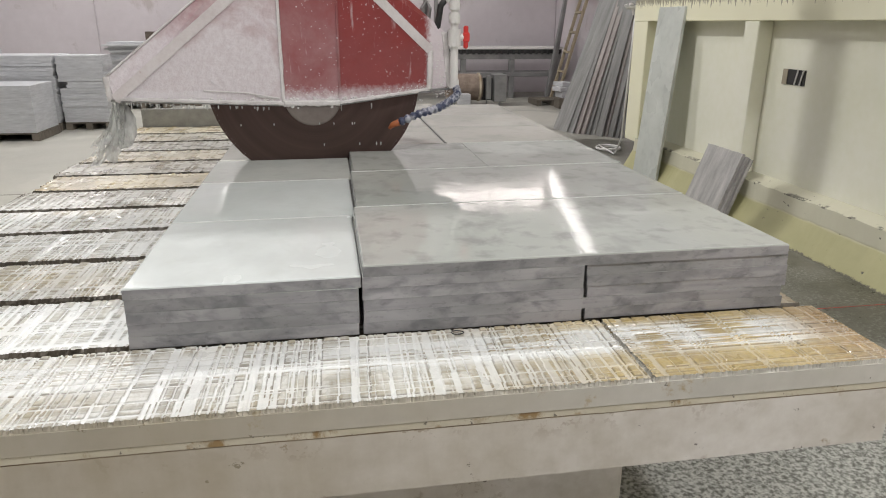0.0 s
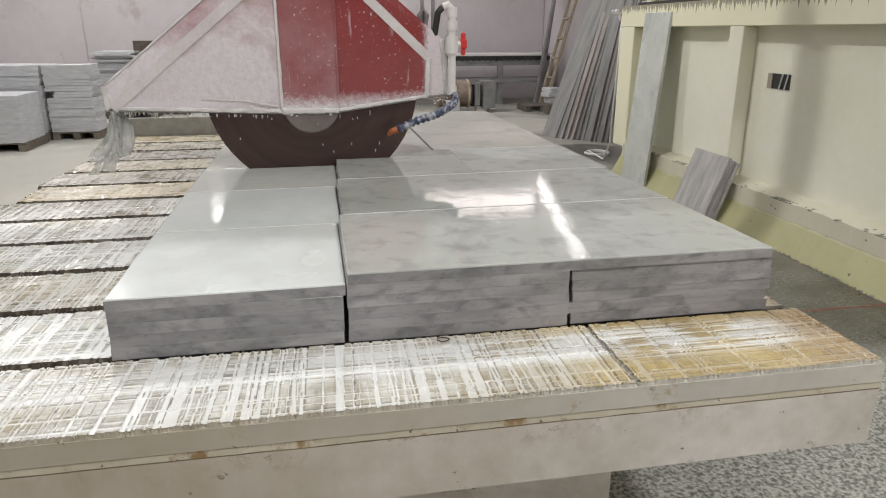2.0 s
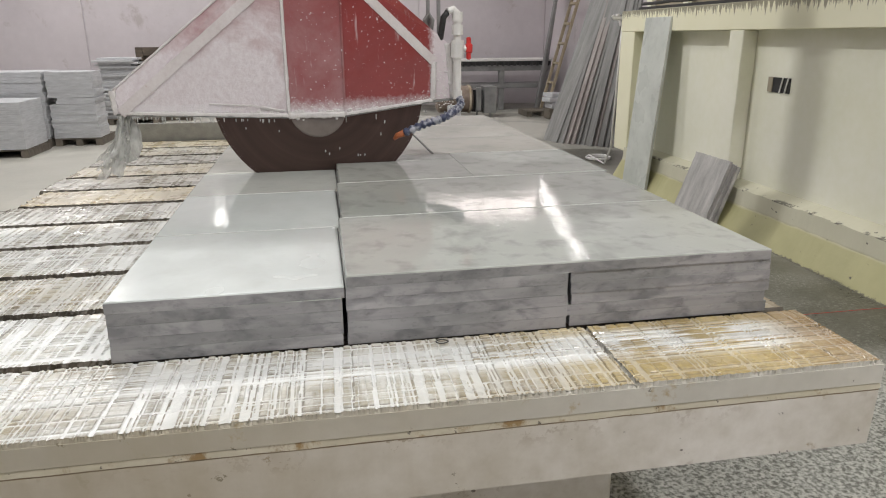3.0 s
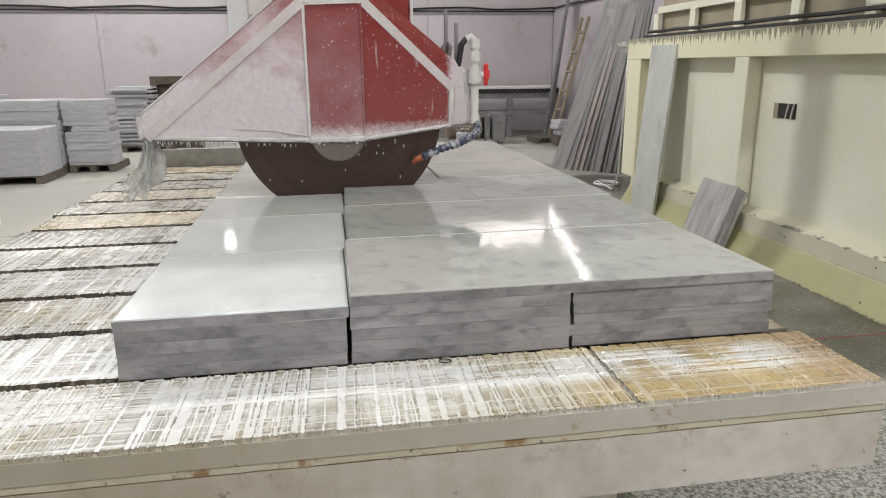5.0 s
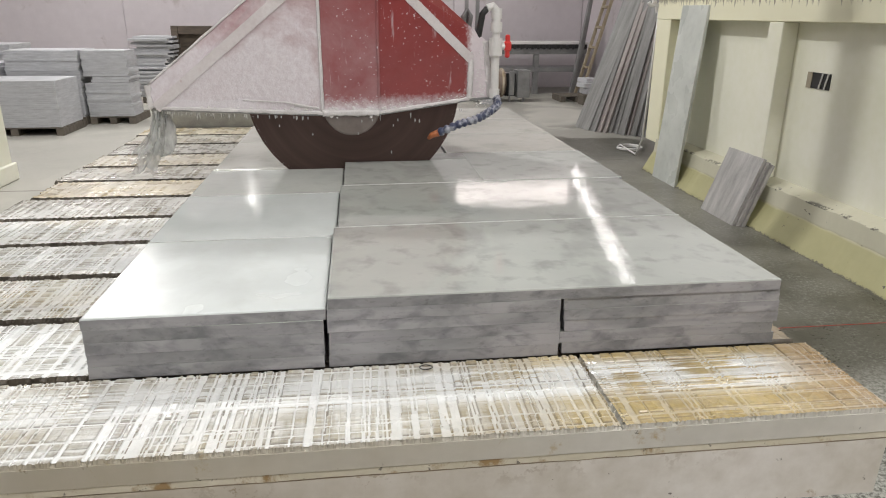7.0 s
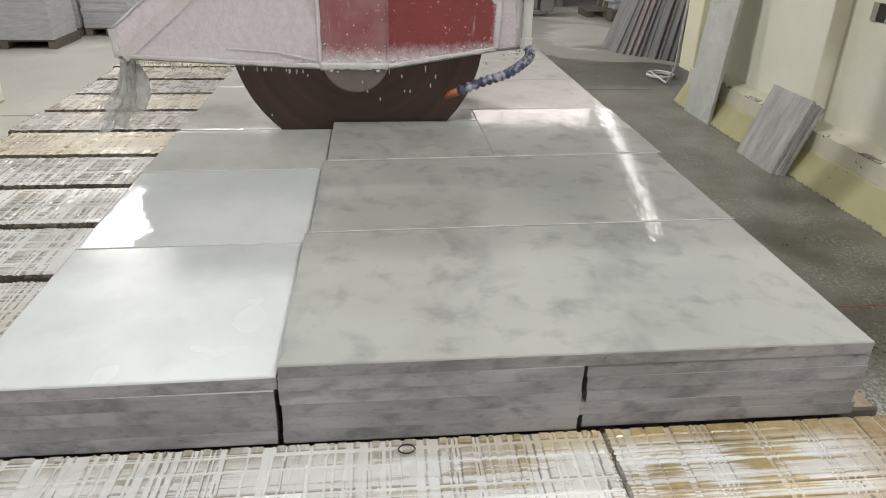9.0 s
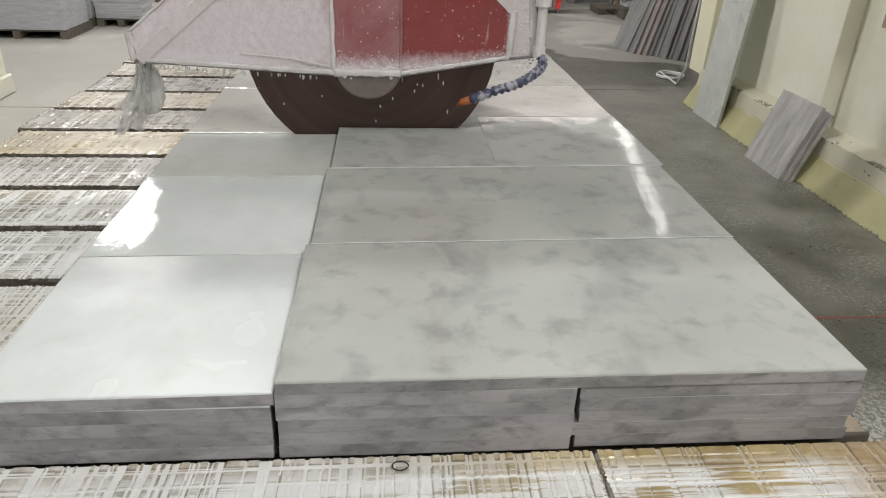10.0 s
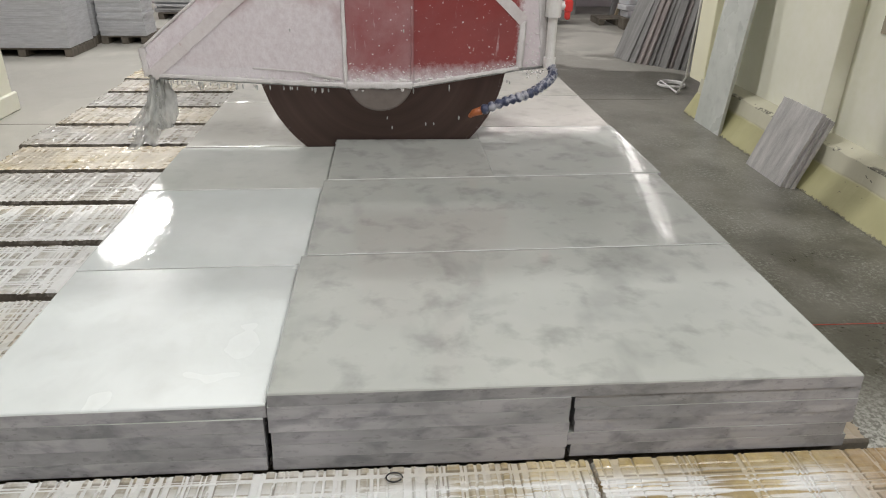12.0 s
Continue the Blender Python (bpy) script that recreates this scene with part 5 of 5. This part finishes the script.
# ---- bench by the far wall ----
bench = thing("work_bench", 1.9, 14.9, FLOOR, "long grey steel roller bench with white top by the wall", "bench")
for nm, b_, mm in (("worktop", (0, 3.75, 0, 0.9, 1.16, 1.21), M_WHITEPAINT), ("apron", (0.02, 3.72, 0.02, 0.06, 1.06, 1.155), M_BLACK), ("front_rail", (0.02, 3.72, 0.03, 0.1, 0.93, 1.055), M_STEEL), ("shelf", (0.05, 3.70, 0.03, 0.8, 0.52, 0.62), M_STEEL)):
    bm = bmesh.new()
    box(bm, *b_, 0.006)
    part(nm, bm, mm, bench)
for i in range(26):
    bm = bmesh.new()
    tube(bm, [(0.10 + 0.142 * i, 0.012, 1.045), (0.10 + 0.142 * i, 0.012, 1.15)], 0.03, 8)
    part("roller_cap", bm, M_BLACK, bench)
for xx in (0.0, 1.2, 2.4, 3.55):
    bm = bmesh.new()
    box(bm, xx + 0.03, xx + 0.16, 0.05, 0.18, 0, 0.925, 0.005)
    part("leg", bm, M_STEEL, bench)

# a drum on short feet and a pale block, in front of the bench
drum = thing("machine_drum", 3.30, 13.6, FLOOR, "rusty round machine drum with a grey side plate on short feet", "machine")
bm = bmesh.new()
tube(bm, [(-0.75, 0, 0.40), (-0.70, 0, 0.40), (0.0, 0, 0.40), (0.03, 0, 0.40)], [0.24, 0.29, 0.29, 0.26], 28)
part("barrel", bm, M_RUST, drum, "rusty beige round barrel")
bm = bmesh.new()
tube(bm, [(-0.06, 0, 0.40), (-0.05, 0, 0.40), (-0.02, 0, 0.40), (-0.01, 0, 0.40)], [0.292, 0.312, 0.312, 0.292], 28)
part("band", bm, M_RUSTLINE, drum, "rusty steel band")
bm = bmesh.new()
box(bm, 0.27, 0.55, -0.28, 0.2, 0.10, 0.68, 0.01)
part("side_plate", bm, M_STEEL, drum, "dusty grey-beige steel plate")
bm = bmesh.new()
box(bm, 0.09, 0.20, -0.30, -0.2, 0.16, 0.66, 0.006)
part("upright", bm, M_STEEL, drum)
bm = bmesh.new()
box(bm, 0.03, 0.268, -0.1, 0.1, 0.12, 0.60, 0.01)
part("core", bm, M_BLACK, drum)
for xx in (-0.6, 0.12, 0.42):
    bm = bmesh.new()
    tube(bm, [(xx, -0.2, 0.001), (xx, -0.2, 0.12), (xx, -0.1, 0.18)], 0.02, 8)
    part("foot", bm, M_STEEL, drum)
solid("marble_block", [(2.72, 2.98, 13.0, 13.25, FLOOR + 0.001, FLOOR + 0.30)], M_STACK, "pale marble block standing on the floor beside the drum", "marble block", bevel=0.01)

# guide laser on the floor, hose coil
bm = bmesh.new()
box(bm, 1.9, 3.59, 1.940, 1.9425, FLOOR + 0.001, FLOOR + 0.003)
tagged(part("laser_line", bm, M_LASER), "thin red line of the guide laser on the floor", "laser line")
bm = bmesh.new()
pts = [(3.95 + 0.17 * math.cos(a * 0.3), 7.75 + 0.17 * math.sin(a * 0.3), FLOOR + 0.015 + 0.0006 * a) for a in range(50)]
pts += [(3.86, 7.3, FLOOR + 0.02), (3.76, 6.90, FLOOR + 0.3), (3.76, 6.825, 0.4), (3.77, 6.82, 0.95)]
tube(bm, pts, 0.013, 8)
tagged(part("hose_coil", bm, M_PIPE, None, "", True), "thin pale hose hanging down the wall to a coil", "hose")

tap = thing("wall_tap", 3.74, 6.825, 1.0, "small white plastic tap on the end of the cream wall", "tap")
bm = bmesh.new()
tube(bm, [(0.03, 0, 0), (-0.02, 0.01, 0.0), (-0.08, 0.01, 0.0), (-0.10, 0.01, 0.03)], 0.022, 10)
part("tap_body", bm, M_PIPE, tap)
bm = bmesh.new()
tube(bm, [(-0.03, 0.01, 0.02), (-0.03, 0.01, 0.05)], 0.03, 10)
tube(bm, [(0.0, 0.01, -0.02), (0.02, 0.01, -0.09)], 0.02, 8)
part("tap_knob", bm, M_DEPOSIT, tap)
bm = bmesh.new()
tube(bm, [(0.232 + 0.017 * math.cos(a * 0.3), -0.04 + 0.014 * math.sin(a * 0.3), 0.004 + 0.0002 * a) for a in range(20)], 0.0016, 6)
tagged(part("wire_ring", bm, M_BLACK, None, "", True), "small dark wire ring lying on the scored board", "ring")

# falling drops
drops = []
rng = random.Random(11)
for i in range(10):
    bm = bmesh.new()
    bmesh.ops.create_icosphere(bm, subdivisions=2, radius=0.0038, matrix=Matrix.Diagonal((0.8, 0.8, rng.uniform(1.3, 2.4), 1)))
    ob = part("water_drop", bm, M_WATER, head, "", True)
    drops.append((ob, rng.uniform(-0.35, 0.30), rng.uniform(0.30, 0.42), rng.random()))


def motions():
    walk(head, [(t_, pose(BX0 + SPEED * t_, BLADE_Y, 0)) for t_ in (0, 3, 6, 9, 12)])
    walk(blade, [(i / 10, pose(0, 0, BLADE_Z, 0, 72 * i, 0)) for i in range(121)])
    for ob, x, period, phase in drops:
        rows, t_ = [], -phase * period
        yy = -0.135
        while t_ < 12.0:
            for u in (0.0, 0.5, 0.9):
                tt = t_ + u * period
                if 0 <= tt <= 12.0:
                    rows.append((tt, pose(x, yy, 0.415 - 0.19 * (0.3 * u + 0.7 * u * u))))
            t_ += period
        rows.insert(0, (0.0, rows[0][1])) if rows[0][0] > 0.02 else None
        walk(ob, rows)


motions()
